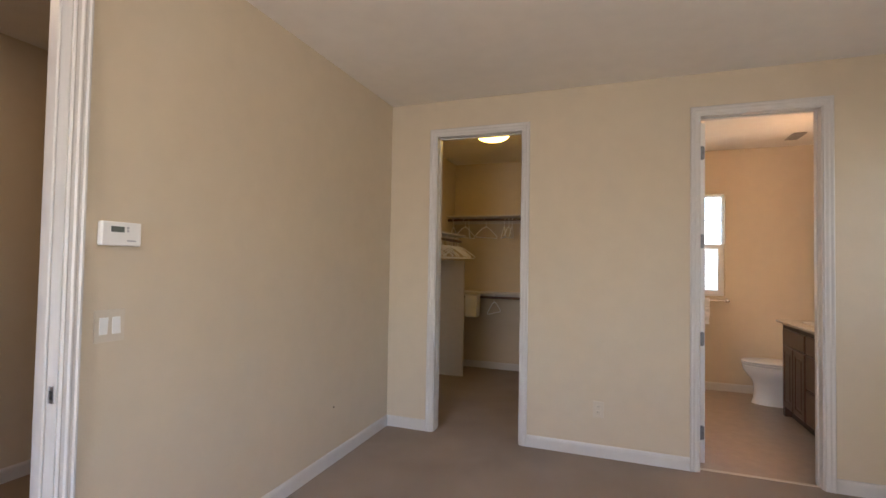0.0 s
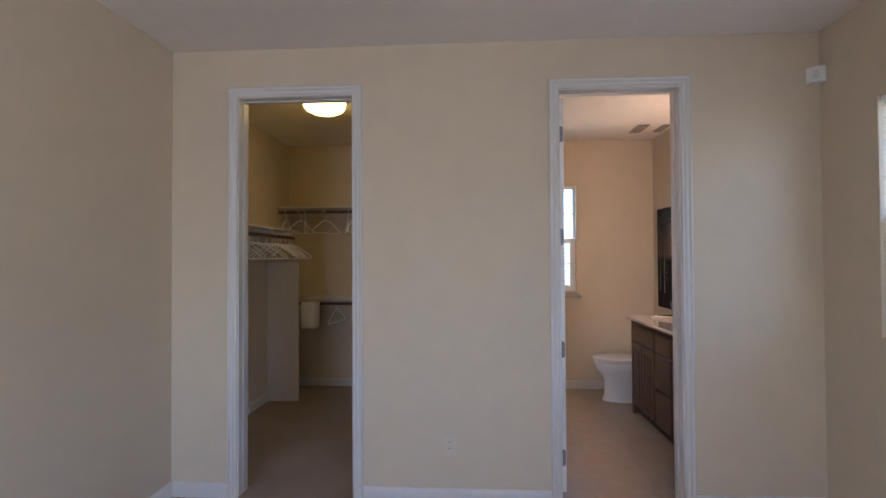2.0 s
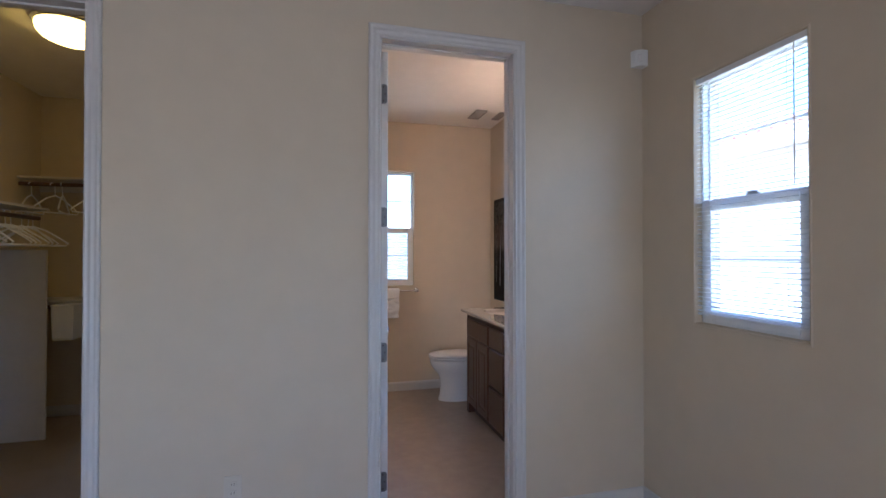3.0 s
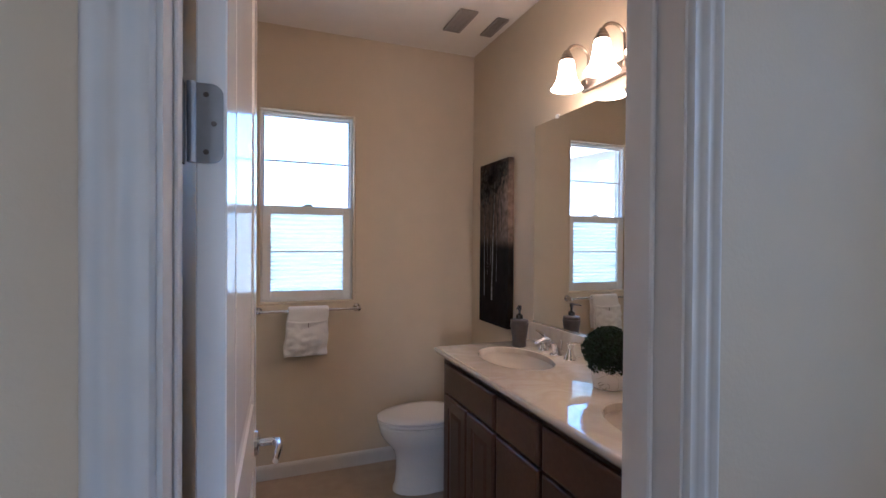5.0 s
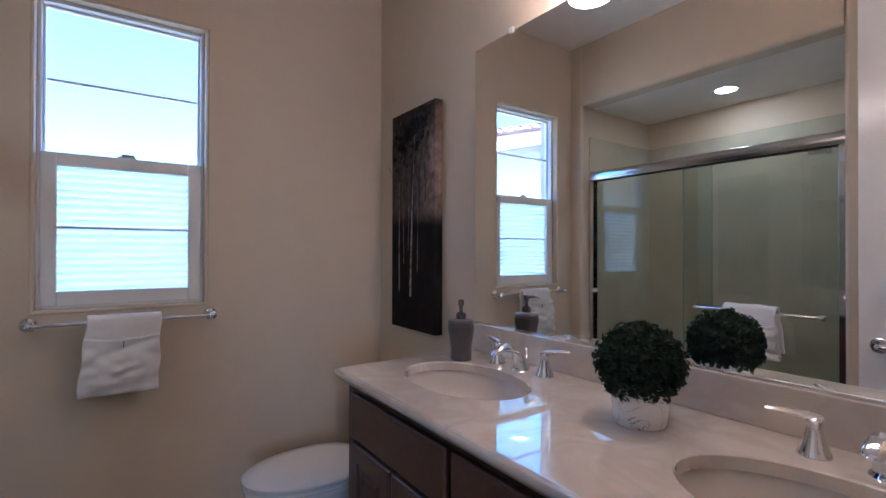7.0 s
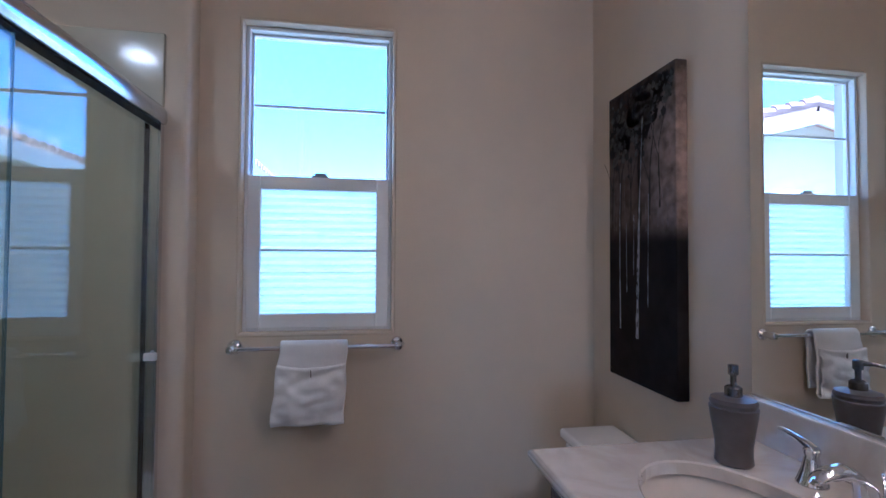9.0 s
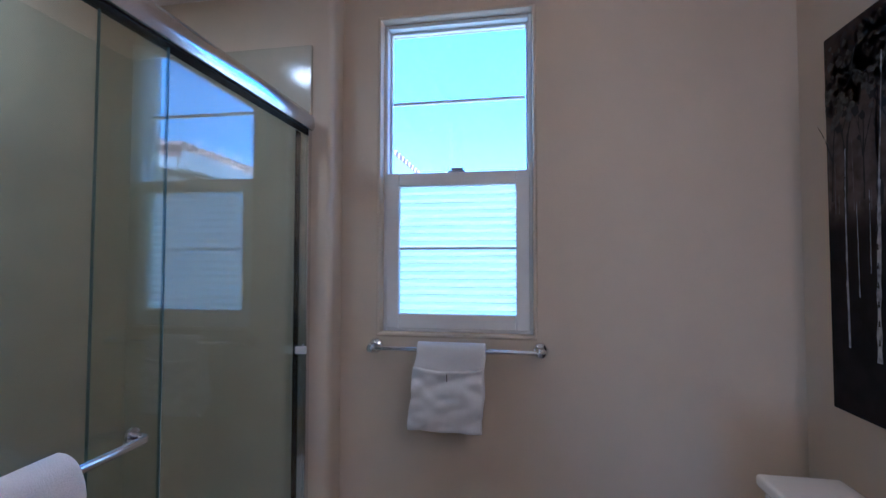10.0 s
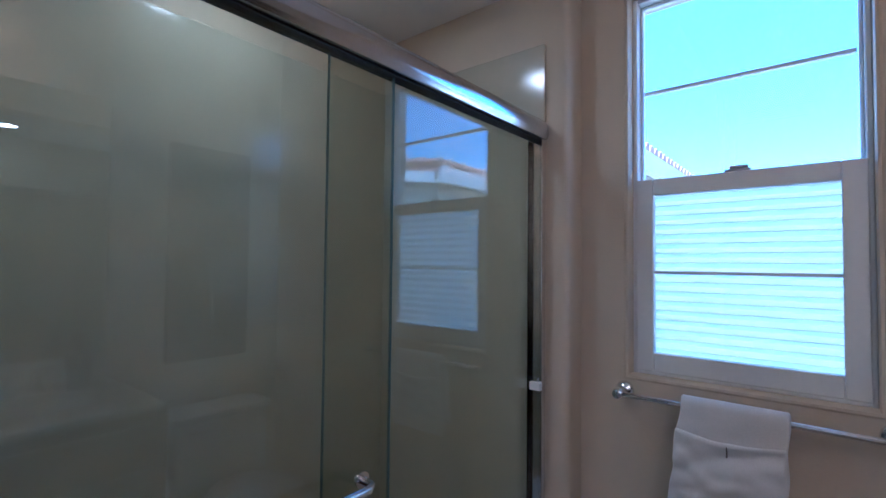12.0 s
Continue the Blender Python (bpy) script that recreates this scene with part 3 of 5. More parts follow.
# ---- doors ----
def door_leaf(name, width, m, label, lever=True, face=1):
    """A moulded two-panel leaf: hinge edge at x = 0, running to +x, its faces at y = 0 and y = -0.036."""
    d = thing(name, (0, 0, 0), label, "door", kind="structure")
    T = 0.036
    bm = bmesh.new()
    s, h = 0.115, DOOR_H - 0.012
    cells = [(0.012, 0.25), (0.25, 0.86), (0.86, 1.02), (1.02, h - 0.13), (h - 0.13, h)]
    part("stile", box(bm, 0, s, -T, 0, 0.012, h, 0.002, 1), M_DOOR, d)
    part("stile", bx(width - s, width, -T, 0, 0.012, h, r=0.002, seg=1), M_DOOR, d)
    for i in (0, 2, 4):
        part("rail", bx(s, width - s, -T, 0, *cells[i]), M_DOOR, d)
    for a, b in (cells[1], cells[3]):
        bm = bmesh.new()
        pr = [(0, 0), (0.006, -0.005), (0.016, -0.007), (0.026, -0.008), (0.045, -0.003), (0.06, -0.0025)]
        for sgn, y in ((1, 0), (-1, -T)):
            rings = [[(s + o, y + sgn * q, a + o), (width - s - o, y + sgn * q, a + o), (width - s - o, y + sgn * q, b - o), (s + o, y + sgn * q, b - o)] for o, q in pr]
            vs = [[bm.verts.new(p) for p in r] for r in rings]
            for u, v in zip(vs, vs[1:]):
                for k in range(4):
                    bm.faces.new((u[k], u[(k + 1) % 4], v[(k + 1) % 4], v[k]))
            bm.faces.new(vs[-1])
        part("panel", bm, M_DOOR, d)
    if lever:
        lv = part("lever_handle", lathe(bmesh.new(), [(0.0, 0.012), (0.022, 0.012), (0.030, 0.008), (0.032, 0.0)], (width - 0.065, -T, 0.905), (0, -1, 0)), M_CHROME, d, "polished chrome lever handle", smooth=True)
        x, y = width - 0.065, -T
        part("lever", tube(bmesh.new(), [(x, y, 0.905), (x, y - 0.045, 0.905), (x - 0.012, y - 0.058, 0.905), (x - 0.045, y - 0.06, 0.903), (x - 0.10, y - 0.052, 0.895)], [0.011, 0.011, 0.012, 0.010, 0.007], 14), M_CHROME, lv, smooth=True)
        lv = part("lever_handle", lathe(bmesh.new(), [(0.0, 0.012), (0.022, 0.012), (0.030, 0.008), (0.032, 0.0)], (x, 0, 0.905), (0, 1, 0)), M_CHROME, d, "polished chrome lever handle", smooth=True)
        part("lever", tube(bmesh.new(), [(x, 0, 0.905), (x, 0.045, 0.905), (x - 0.012, 0.05, 0.905), (x - 0.10, 0.05, 0.895)], [0.011, 0.011, 0.011, 0.007], 14), M_CHROME, lv, smooth=True)
    for z in (0.222, 0.88, 1.573, 2.208):
        bm = bmesh.new()
        r, hh = 0.014, 0.05
        prof = [(-0.001, -hh)] + [(-0.032 + r - r * math.sin(math.radians(a)), -hh + r - r * math.cos(math.radians(a))) for a in range(0, 91, 15)] + [(-0.032 + r - r * math.cos(math.radians(a)), hh - r + r * math.sin(math.radians(a))) for a in range(0, 91, 15)] + [(-0.001, hh)]
        loft(bm, [[(xx, y, z + q) for y, q in prof] for xx in (-0.0022, 0.0)])
        hg = part("hinge", bm, M_HINGE, d, "satin steel butt hinge")
        part("knuckle", tube(bmesh.new(), [(-0.004, 0.004, z - hh), (-0.004, 0.004, z + hh)], 0.0055, 10), M_STEEL, hg)
        bm = bmesh.new()
        for y, q in ((-0.012, 0.036), (-0.021, 0.0), (-0.012, -0.036)):
            lathe(bm, [(0.0, 0.0028), (0.003, 0.0028), (0.0036, 0.0020)], (0, y, z + q), (-1, 0, 0), 10)
        part("screw", bm, M_DARK_METAL, hg)
    d.matrix_world = m
    return d


# bath door stands open at about a right angle along the side wall: its hinge edge faces the doorway
door_leaf("door_bath", 0.70, pose(1.083, 4.050, 0.004, 0, 0, 87.7), "white two-panel bathroom door standing open")
door_leaf("door_closet", 0.695, pose(-0.168, 4.046, 0.004, 0, 0, 89.3), "white closet door standing open into the closet")
# hinge leaves let into the jambs
for nm, x, zz, s in (("hinge_leaf", BX0 + 0.001, (0.222, 0.88, 1.573, 2.208), 1), ("hinge_leaf", CX1 - 0.001, (0.222, 0.88, 1.573, 2.208), -1)):
    for z in zz:
        single(nm, bx(min(x, x - s * 0.002), max(x, x - s * 0.002) + 0.0015, YI - 0.036, YI + 0.004, z - 0.05, z + 0.05, r=0.0006, seg=1), M_DARK_METAL, "hinge leaf on the white door jamb, its shade put into a dark colour", "hinge", "hinges on the jambs")

# ---- bedroom fittings ----
th = thing("thermostat", (XL, 1.55, 1.47), "white wall thermostat with a grey display", "thermostat")
part("case", bx(XL, XL + 0.030, 1.488, 1.640, 1.436, 1.528, r=0.006, seg=3), M_PLASTIC, th)
part("display", bx(XL + 0.0295, XL + 0.0315, 1.520, 1.570, 1.488, 1.510), M_LCD, th, "grey liquid-crystal display")
for k in range(2):
    part("button", bx(XL + 0.0295, XL + 0.0325, 1.580, 1.589, 1.490 + 0.012 * k, 1.498 + 0.012 * k, r=0.001, seg=1), M_LABEL, th, "grey push button")
part("printed_mark", bx(XL + 0.0298, XL + 0.0304, 1.582, 1.618, 1.453, 1.459), M_LABEL, th)


def plate(name, label, category, m, w, h, rockers=(), sockets=()):
    p = thing(name, (0, 0, 0), label, category)
    part("cover_plate", bx(-w / 2, w / 2, -0.006, 0, -h / 2, h / 2, r=0.002, seg=2), M_ALMOND, p)
    for x, on in rockers:
        bm = bmesh.new()
        box(bm, x - 0.0165, x + 0.0165, -0.0085, -0.004, -0.033, 0.033, 0.0015, 1)
        bmesh.ops.rotate(bm, verts=bm.verts[:], cent=(x, -0.006, 0), matrix=Matrix.Rotation(radians(4 if on else -4), 3, "X"))
        part("rocker", bm, M_PLASTIC, p)
    for z in sockets:
        so = part("socket", bx(-0.017, 0.017, -0.0075, -0.004, z - 0.015, z + 0.015, r=0.003, seg=2), M_ALMOND, p)
        for dx in (-0.006, 0.006):
            part("slot", bx(dx - 0.001, dx + 0.001, -0.0078, -0.0070, z - 0.002, z + 0.008), M_GREY_DARK, so)
    p.matrix_world = m
    return p


plate("light_switch", "white two-gang rocker switch on the wall", "light switch", pose(XL, 1.545, 1.132, 0, 0, 90), 0.115, 0.122, rockers=((-0.024, True), (0.024, False)))
plate("power_outlet", "white duplex outlet low on the wall", "outlet", pose(0.41, YW, 0.34), 0.075, 0.118, sockets=(-0.02, 0.02))
single("wall_nail", lathe(bmesh.new(), [(0.0, 0.004), (0.005, 0.003), (0.006, 0.0)], (XL, 3.102, 0.382), (1, 0, 0), 12), M_DARK_METAL, "small dark nail head in the wall", "nail")
sn = thing("alarm_sensor", (2.5, YW, 2.46), "white corner alarm sensor below the ceiling", "alarm sensor")
bm = bmesh.new()
loft(bm, [[(2.470, YW, z), (2.480, YW - 0.035, z), (2.512, YW - 0.055, z), (XR, YW - 0.055, z), (XR, YW, z)] for z in (2.435, 2.525)])
bmesh.ops.bevel(bm, geom=[e for e in bm.edges if all(abs(v.co.y - YW) > 0.01 for v in e.verts)], offset=0.005, segments=2, affect="EDGES")
part("housing", bm, M_PLASTIC, sn, smooth=True)
part("lens", bx(2.486, 2.507, YW - 0.053, YW - 0.04, 2.455, 2.495, r=0.003, seg=1), M_SEAT, sn)
for x, y in ((0.50, 2.29), (0.815, 2.36)):
    pc = single("pull_chain", tube(bmesh.new(), [(x, y, H), (x, y, 2.515)], 0.0016, 6), M_NICKEL, "thin dark pull chain hanging from the ceiling", "pull chain", "pull chains")

# ---- closet ----
cl = thing("closet_ceiling_light", (-0.64, 4.85, H), "round flush ceiling light with glowing white glass", "ceiling light")
part("base_ring", lathe(bmesh.new(), [(0.0, 0), (0.185, 0), (0.188, -0.012), (0.180, -0.03), (0.17, -0.03)], (-0.64, 4.85, H)), M_STEEL, cl, smooth=True)
part("glass_dome", lathe(bmesh.new(), [(0.172, -0.03), (0.166, -0.06), (0.145, -0.085), (0.11, -0.102), (0.06, -0.113), (0.0, -0.116)], (-0.64, 4.85, H)), E_CLOSET, cl, smooth=True)
sh = thing("closet_side_shelf", (-1.37, 4.9, 1.72), "white painted closet shelf on the side wall", "shelf")
part("board", bx(KX0, -1.20, YI + 0.01, 5.80, 1.712, 1.730, r=0.002, seg=1), M_TRIM, sh)
part("cleat", bx(KX0, KX0 + 0.02, YI + 0.01, 5.80, 1.625, 1.712), M_TRIM, sh)
for y in (4.5, 5.2):
    bm = bmesh.new()
    box(bm, KX0 + 0.02, -1.22, y - 0.01, y + 0.01, 1.695, 1.712)
    tube(bm, [(KX0 + 0.02, y, 1.50), (-1.30, y, 1.70)], 0.007, 8)
    part("bracket", bm, M_TRIM, sh)
single("closet_rod", tube(bmesh.new(), [(-1.27, YI, 1.655), (-1.27, 5.80, 1.655)], 0.016, 14), M_WOOD, "dark wooden closet rod", "closet rod", "closet rods", smooth=True)
single("closet_divider", bx(KX0, -1.212, 5.79, 5.81, 0, 1.420, r=0.002, seg=1), M_TRIM, "tall white melamine divider standing on the carpet", "closet panel")
for z in (2.01, 1.02):
    bs = thing("closet_back_shelf", (-0.7, 6.2, z), "white painted closet shelf along the back wall", "shelf", "back shelves")
    part("board", bx(KX0, 0.05, 6.05, YB, z - 0.018, z, r=0.002, seg=1), M_TRIM, bs)
    part("cleat", bx(KX0, 0.05, YB - 0.018, YB, z - 0.09, z - 0.018), M_TRIM, bs)
    single("closet_rod", tube(bmesh.new(), [(KX0, 6.08, z - 0.06), (0.05, 6.08, z - 0.06)], 0.016, 14), M_WOOD, "dark wooden closet rod", "closet rod", "closet rods", smooth=True)
wb = thing("storage_bin", (-1.14, 5.95, 0.72), "white plastic bin hanging under the lower shelf", "storage bin")
bm = bmesh.new()
loft(bm, [[(x, y, z) for x, y in ((-1.225 + e, 5.88 + e), (-1.075 - e, 5.88 + e), (-1.075 - e, 6.05 - e), (-1.225 + e, 6.05 - e))] for z, e in ((0.72, 0.012), (0.74, 0.006), (0.985, 0.0), (0.985, 0.006), (0.75, 0.014))], caps=False)
part("bin", bm, M_PLASTIC, wb)
part("rim", bx(-1.23, -1.07, 5.875, 6.055, 0.985, 0.995, r=0.003, seg=1), M_PLASTIC, wb)


def hanger(m):
    h = thing("coat_hanger", (0, 0, 0), "white plastic coat hanger on the closet rod", "hanger", "hangers in the closet")
    a = [(-0.02 + 0.02 * math.cos(t), 0, 0.02 * math.sin(t) + 0.02) for t in np.linspace(-0.2, math.pi, 9)]
    part("hook", tube(bmesh.new(), [(0.0, 0, -0.06), (0, 0, -0.02)] + a, 0.0035, 7), M_HANGER, h, smooth=True)
    part("frame", tube(bmesh.new(), [(0, 0, -0.06), (0.07, 0, -0.085), (0.17, 0, -0.155), (0.205, 0, -0.185), (0.19, 0, -0.20), (0, 0, -0.20), (-0.19, 0, -0.20), (-0.205, 0, -0.185), (-0.17, 0, -0.155), (-0.07, 0, -0.085), (0, 0, -0.06)], 0.0062, 7), M_HANGER, h, smooth=True)
    h.matrix_world = m
    return h


hg0 = hanger(pose(-1.27, 4.62, 1.65, 0, 0, 6))
rnd = random.Random(4)
for y, a in ((4.78, -12), (4.9, 8), (5.02, 22), (5.17, -6), (5.3, 10), (5.36, 4), (5.42, -3), (5.48, 14), (5.60, 35), (5.68, -20), (5.73, 28)):
    copy_thing(hg0, pose(-1.27, y, 1.65, rnd.uniform(-6, 6), 0, a))
for x, a in ((-1.46, 96), (-1.30, 70), (-1.25, 105), (-1.02, 62), (-0.78, 110), (-0.72, 88), (-0.68, 95)):
    copy_thing(hg0, pose(x, 6.08, 1.92, rnd.uniform(-5, 5), 0, a))
copy_thing(hg0, pose(-0.9, 6.08, 0.965, 0, 0, 80))

# ---- bathroom: vanity ----
VX, VY0, VY1, VZ = 1.970, YI + 0.004, 5.582, 0.912
SINKS = (5.245, 4.372)
SCX, SRX, SRY = 2.240, 0.152, 0.230


def front_panel(bm, y0, y1, z0, z1, x=2.02, t=0.02, raised=False):
    """A routed front that faces -x."""
    rows = [(0, 0.0), (0, t - 0.006), (0.004, t - 0.002), (0.012, t)]
    if raised:
        rows += [(0.052, t), (0.057, t - 0.006), (0.066, t - 0.006), (0.085, t - 0.001)]
    rings = [[(x + t - d, y0 + o, z0 + o), (x + t - d, y1 - o, z0 + o), (x + t - d, y1 - o, z1 - o), (x + t - d, y0 + o, z1 - o)] for o, d in rows]
    return loft(bm, rings)


def cabinet(y0, y1, label, fronts):
    c = thing("vanity_cabinet", (2.3, (y0 + y1) / 2, 0), label, "vanity cabinet", "vanity cabinets")
    bm = bmesh.new()
    box(bm, 2.0405, XR - 0.004, y0, y1, 0.10, 0.60)
    box(bm, 2.0405, 2.065, y0, y1, 0.60, 0.880)
    box(bm, XR - 0.03, XR - 0.004, y0, y1, 0.60, 0.880)
    box(bm, 2.065, XR - 0.03, y0, y0 + 0.016, 0.60, 0.880)
    box(bm, 2.065, XR - 0.03, y1 - 0.016, y1, 0.60, 0.880)
    part("carcass", bm, M_KICK, c, "nearly black cabinet carcass behind the fronts")
    part("toe_kick", bx(2.095, 2.11, y0, y1, 0, 0.10), M_KICK, c)
    # near-black strip put in for the dark gap between counter and fronts
    part("gap_strip", bx(2.032, 2.0405, y0, y1, 0.834, 0.880), M_KICK, c, "nearly black strip standing in for the dark gap below the counter")
    for nm, a, b, z0, z1, raised in fronts:
        part(nm, front_panel(bmesh.new(), a, b, z0, z1, raised=raised), M_WOOD, c)
    return c


cabinet(5.026, 5.570, "dark brown stained sink cabinet with two doors beside the toilet",
        (("false_front", 5.036, 5.566, 0.683, 0.828, False), ("cabinet_door", 5.036, 5.297, 0.105, 0.670, True), ("cabinet_door", 5.303, 5.566, 0.105, 0.670, True)))
cabinet(4.706, 5.024, "dark brown stained drawer cabinet in the middle of the vanity",
        (("drawer_front", 4.716, 5.014, 0.683, 0.828, False), ("drawer_front", 4.716, 5.014, 0.395, 0.670, False), ("drawer_front", 4.716, 5.014, 0.105, 0.375, False)))
cabinet(VY0, 4.704, "dark brown stained sink cabinet with two doors near the doorway",
        (("false_front", VY0 + 0.01, 4.694, 0.683, 0.828, False), ("cabinet_door", VY0 + 0.01, 4.366, 0.105, 0.670, True), ("cabinet_door", 4.372, 4.694, 0.105, 0.670, True)))
part("side_panel", bx(2.042, XR - 0.004, 5.5705, 5.622, 0.0, 0.880), M_WOOD, bpy.data.objects["vanity_cabinet"])

ct = thing("vanity_counter", (2.27, 4.82, VZ), "cream cultured-marble vanity top with two oval sinks and a backsplash", "countertop")
TX0, TX1 = VX + 0.012, XR - 0.004
bm = bmesh.new()


def quad(bm, pts):
    bm.faces.new([bm.verts.new(p) for p in pts])


zones = [(SINKS[1] - 0.30, SINKS[1] + 0.30), (SINKS[0] - 0.30, SINKS[0] + 0.30)]
quad(bm, [(TX0, VY0, VZ), (TX1, VY0, VZ), (TX1, zones[0][0], VZ), (TX0, zones[0][0], VZ)])
quad(bm, [(TX0, zones[0][1], VZ), (TX1, zones[0][1], VZ), (TX1, zones[1][0], VZ), (TX0, zones[1][0], VZ)])
quad(bm, [(TX0, zones[1][1], VZ), (TX1, zones[1][1], VZ), (TX1, VY1 - 0.012, VZ), (TX0, VY1 - 0.012, VZ)])
for (a, b), yc in zip(zones, (SINKS[1], SINKS[0])):
    ang = [2 * math.pi * k / 64 for k in range(64)] + [math.atan2(y - yc, x - SCX) % (2 * math.pi) for x in (TX0, TX1) for y in (a, b)]
    inner, outer, lip = [], [], []
    for t in sorted(ang):
        c, s = math.cos(t), math.sin(t)
        k = 1 / math.sqrt((c / SRX) ** 2 + (s / SRY) ** 2)
        far = min(((TX1 if c > 0 else TX0) - SCX) / c if abs(c) > 1e-9 else 1e9, ((b if s > 0 else a) - yc) / s if abs(s) > 1e-9 else 1e9)
        inner.append(bm.verts.new((SCX + k * c, yc + k * s, VZ)))
        outer.append(bm.verts.new((SCX + far * c, yc + far * s, VZ)))
        lip.append((bm.verts.new((SCX + (k - 0.004) * c, yc + (k - 0.004) * s, VZ - 0.003)), bm.verts.new((SCX + (k - 0.004) * c, yc + (k - 0.004) * s, VZ - 0.028))))
    n = len(inner)
    for k in range(n):
        j = (k + 1) % n
        bm.faces.new((inner[k], inner[j], outer[j], outer[k]))
        bm.faces.new((inner[k], inner[j], lip[j][0], lip[k][0]))
        bm.faces.new((lip[k][0], lip[j][0], lip[j][1], lip[k][1]))
bmesh.ops.remove_doubles(bm, verts=bm.verts[:], dist=0.0004)
part("top", bm, M_COUNTER, ct)
nose = [(0.0, 0.0), (0.006, -0.001), (0.010, -0.004), (0.012, -0.010), (0.011, -0.018), (0.007, -0.024), (0.004, -0.031), (-0.02, -0.031), (-0.02, -0.004)]
part("edge", sweep(bmesh.new(), [(TX0, VY0, VZ), (TX0, VY1 - 0.012, VZ), (TX1, VY1 - 0.012, VZ)], (0, 0, 1), nose), M_COUNTER, ct, smooth=True, sharp=70)
part("backsplash", bx(XR - 0.024, XR - 0.003, VY0, VY1, VZ, VZ + 0.098, r=0.003, seg=2), M_COUNTER, ct)
for yc in SINKS:
    rings = []
    for k, z in ((1.02, -0.028), (1.0, -0.034), (0.95, -0.07), (0.86, -0.11), (0.68, -0.14), (0.40, -0.155), (0.10, -0.16)):
        rings.append([(SCX + SRX * k * math.cos(t), yc + SRY * k * math.sin(t), VZ + z) for t in (2 * math.pi * i / 56 for i in range(56))])
    bm = loft(bmesh.new(), rings, caps=False)
    bw = part("sink_bowl", bm, M_BISCUIT, ct, "cream oval undermount sink", smooth=True)
    part("drain", lathe(bmesh.new(), [(0.0, 0.004), (0.014, 0.004), (0.024, 0.002), (0.028, 0.0)], (SCX, yc, VZ - 0.158)), M_CHROME, bw, "chrome drain", smooth=True)
    part("overflow", lathe(bmesh.new(), [(0.0, 0.002), (0.007, 0.002), (0.009, 0.0)], (SCX - SRX * 0.965, yc, VZ - 0.055), (1, 0, 0.15)), M_CHROME, bw, smooth=True)


def faucet(yc, turns):
    """turns: the way each lever points, near handle first, as x and y."""
    f = thing("faucet", (2.452, yc, VZ), "chrome widespread faucet with two lever handles", "faucet", "faucets")
    x = 2.452
    part("spout_base", lathe(bmesh.new(), [(0.0, 0.004), (0.028, 0.004), (0.030, 0.0)], (x, yc, VZ)), M_CHROME, f, smooth=True)
    bm = bmesh.new()
    rings = []
    for d, z, w, t, lean in ((-0.004, 0.002, 0.027, 0.024, 0), (0.0, 0.03, 0.024, 0.022, 12), (0.010, 0.055, 0.021, 0.020, 34), (0.030, 0.076, 0.019, 0.017, 62), (0.056, 0.086, 0.017, 0.014, 84), (0.086, 0.084, 0.016, 0.012, 100), (0.108, 0.076, 0.015, 0.011, 116), (0.114, 0.072, 0.009, 0.006, 120)):
        a = math.radians(lean)
        rings.append([(x - d - t * math.sin(q) * math.cos(a), yc + w * math.cos(q), VZ + z * 0.86 + t * math.sin(q) * math.sin(a)) for q in (2 * math.pi * i / 18 for i in range(18))])
    part("spout", loft(bm, rings), M_CHROME, f, smooth=True, sharp=70)
    part("lift_rod", tube(bmesh.new(), [(x + 0.030, yc, VZ), (x + 0.030, yc, VZ + 0.055)], 0.003, 8), M_CHROME, f)
    part("lift_knob", lathe(bmesh.new(), [(0.0, 0.0), (0.004, 0.001), (0.0055, 0.005), (0.004, 0.009), (0.0, 0.010)], (x + 0.030, yc, VZ + 0.055), seg=12), M_CHROME, f, smooth=True)
    for s, (ux, uy) in zip((-1, 1), turns):
        y = yc + s * 0.105
        hd = part("handle", lathe(bmesh.new(), [(0.027, 0), (0.027, 0.004), (0.024, 0.010), (0.018, 0.027), (0.0135, 0.046), (0.012, 0.053), (0.0145, 0.060), (0.0145, 0.065), (0.010, 0.070), (0.0, 0.072)], (x, y, VZ)), M_CHROME, f, smooth=True)
        bm = bmesh.new()
        rings = []
        for d, z, w, t in ((-0.012, 0.070, 0.009, 0.008), (0.012, 0.081, 0.010, 0.008), (0.034, 0.090, 0.0085, 0.005), (0.058, 0.096, 0.0095, 0.004), (0.074, 0.097, 0.0085, 0.0032), (0.080, 0.097, 0.005, 0.002)):
            rings.append([(x + ux * d - uy * w * math.cos(q), y + uy * d + ux * w * math.cos(q), VZ + 0.066 + (z - 0.070) * 0.55 + t * math.sin(q)) for q in (2 * math.pi * i / 12 for i in range(12))])
        part("lever", loft(bm, rings), M_CHROME, hd, smooth=True)
    return f


faucet(5.229, ((0.32, -0.94), (0.10, 0.99)))
faucet(4.360, ((0.30, -0.95), (-0.62, 0.78)))

mr = thing("wall_mirror", (XR, 4.8, 1.5), "large frameless wall mirror above the vanity", "mirror")
MY0, MY1, MZ0, MZ1 = 4.08, 5.564, VZ + 0.102, 2.068
part("mirror_glass", bx(XR - 0.008, XR - 0.002, MY0, MY1, MZ0, MZ1, r=0.0015, seg=1), M_MIRROR, mr)
part("edge_channel", bx(XR - 0.011, XR - 0.0005, MY0, MY1, MZ0 - 0.005, MZ0 + 0.003, r=0.001, seg=1), M_ALU, mr, "thin aluminium channel")
for y in (5.36, 4.31):
    part("clip", bx(XR - 0.013, XR - 0.001, y - 0.011, y + 0.011, MZ1 - 0.007, MZ1 + 0.013, r=0.002, seg=1), M_PLASTIC, mr, "clear plastic mirror clip")

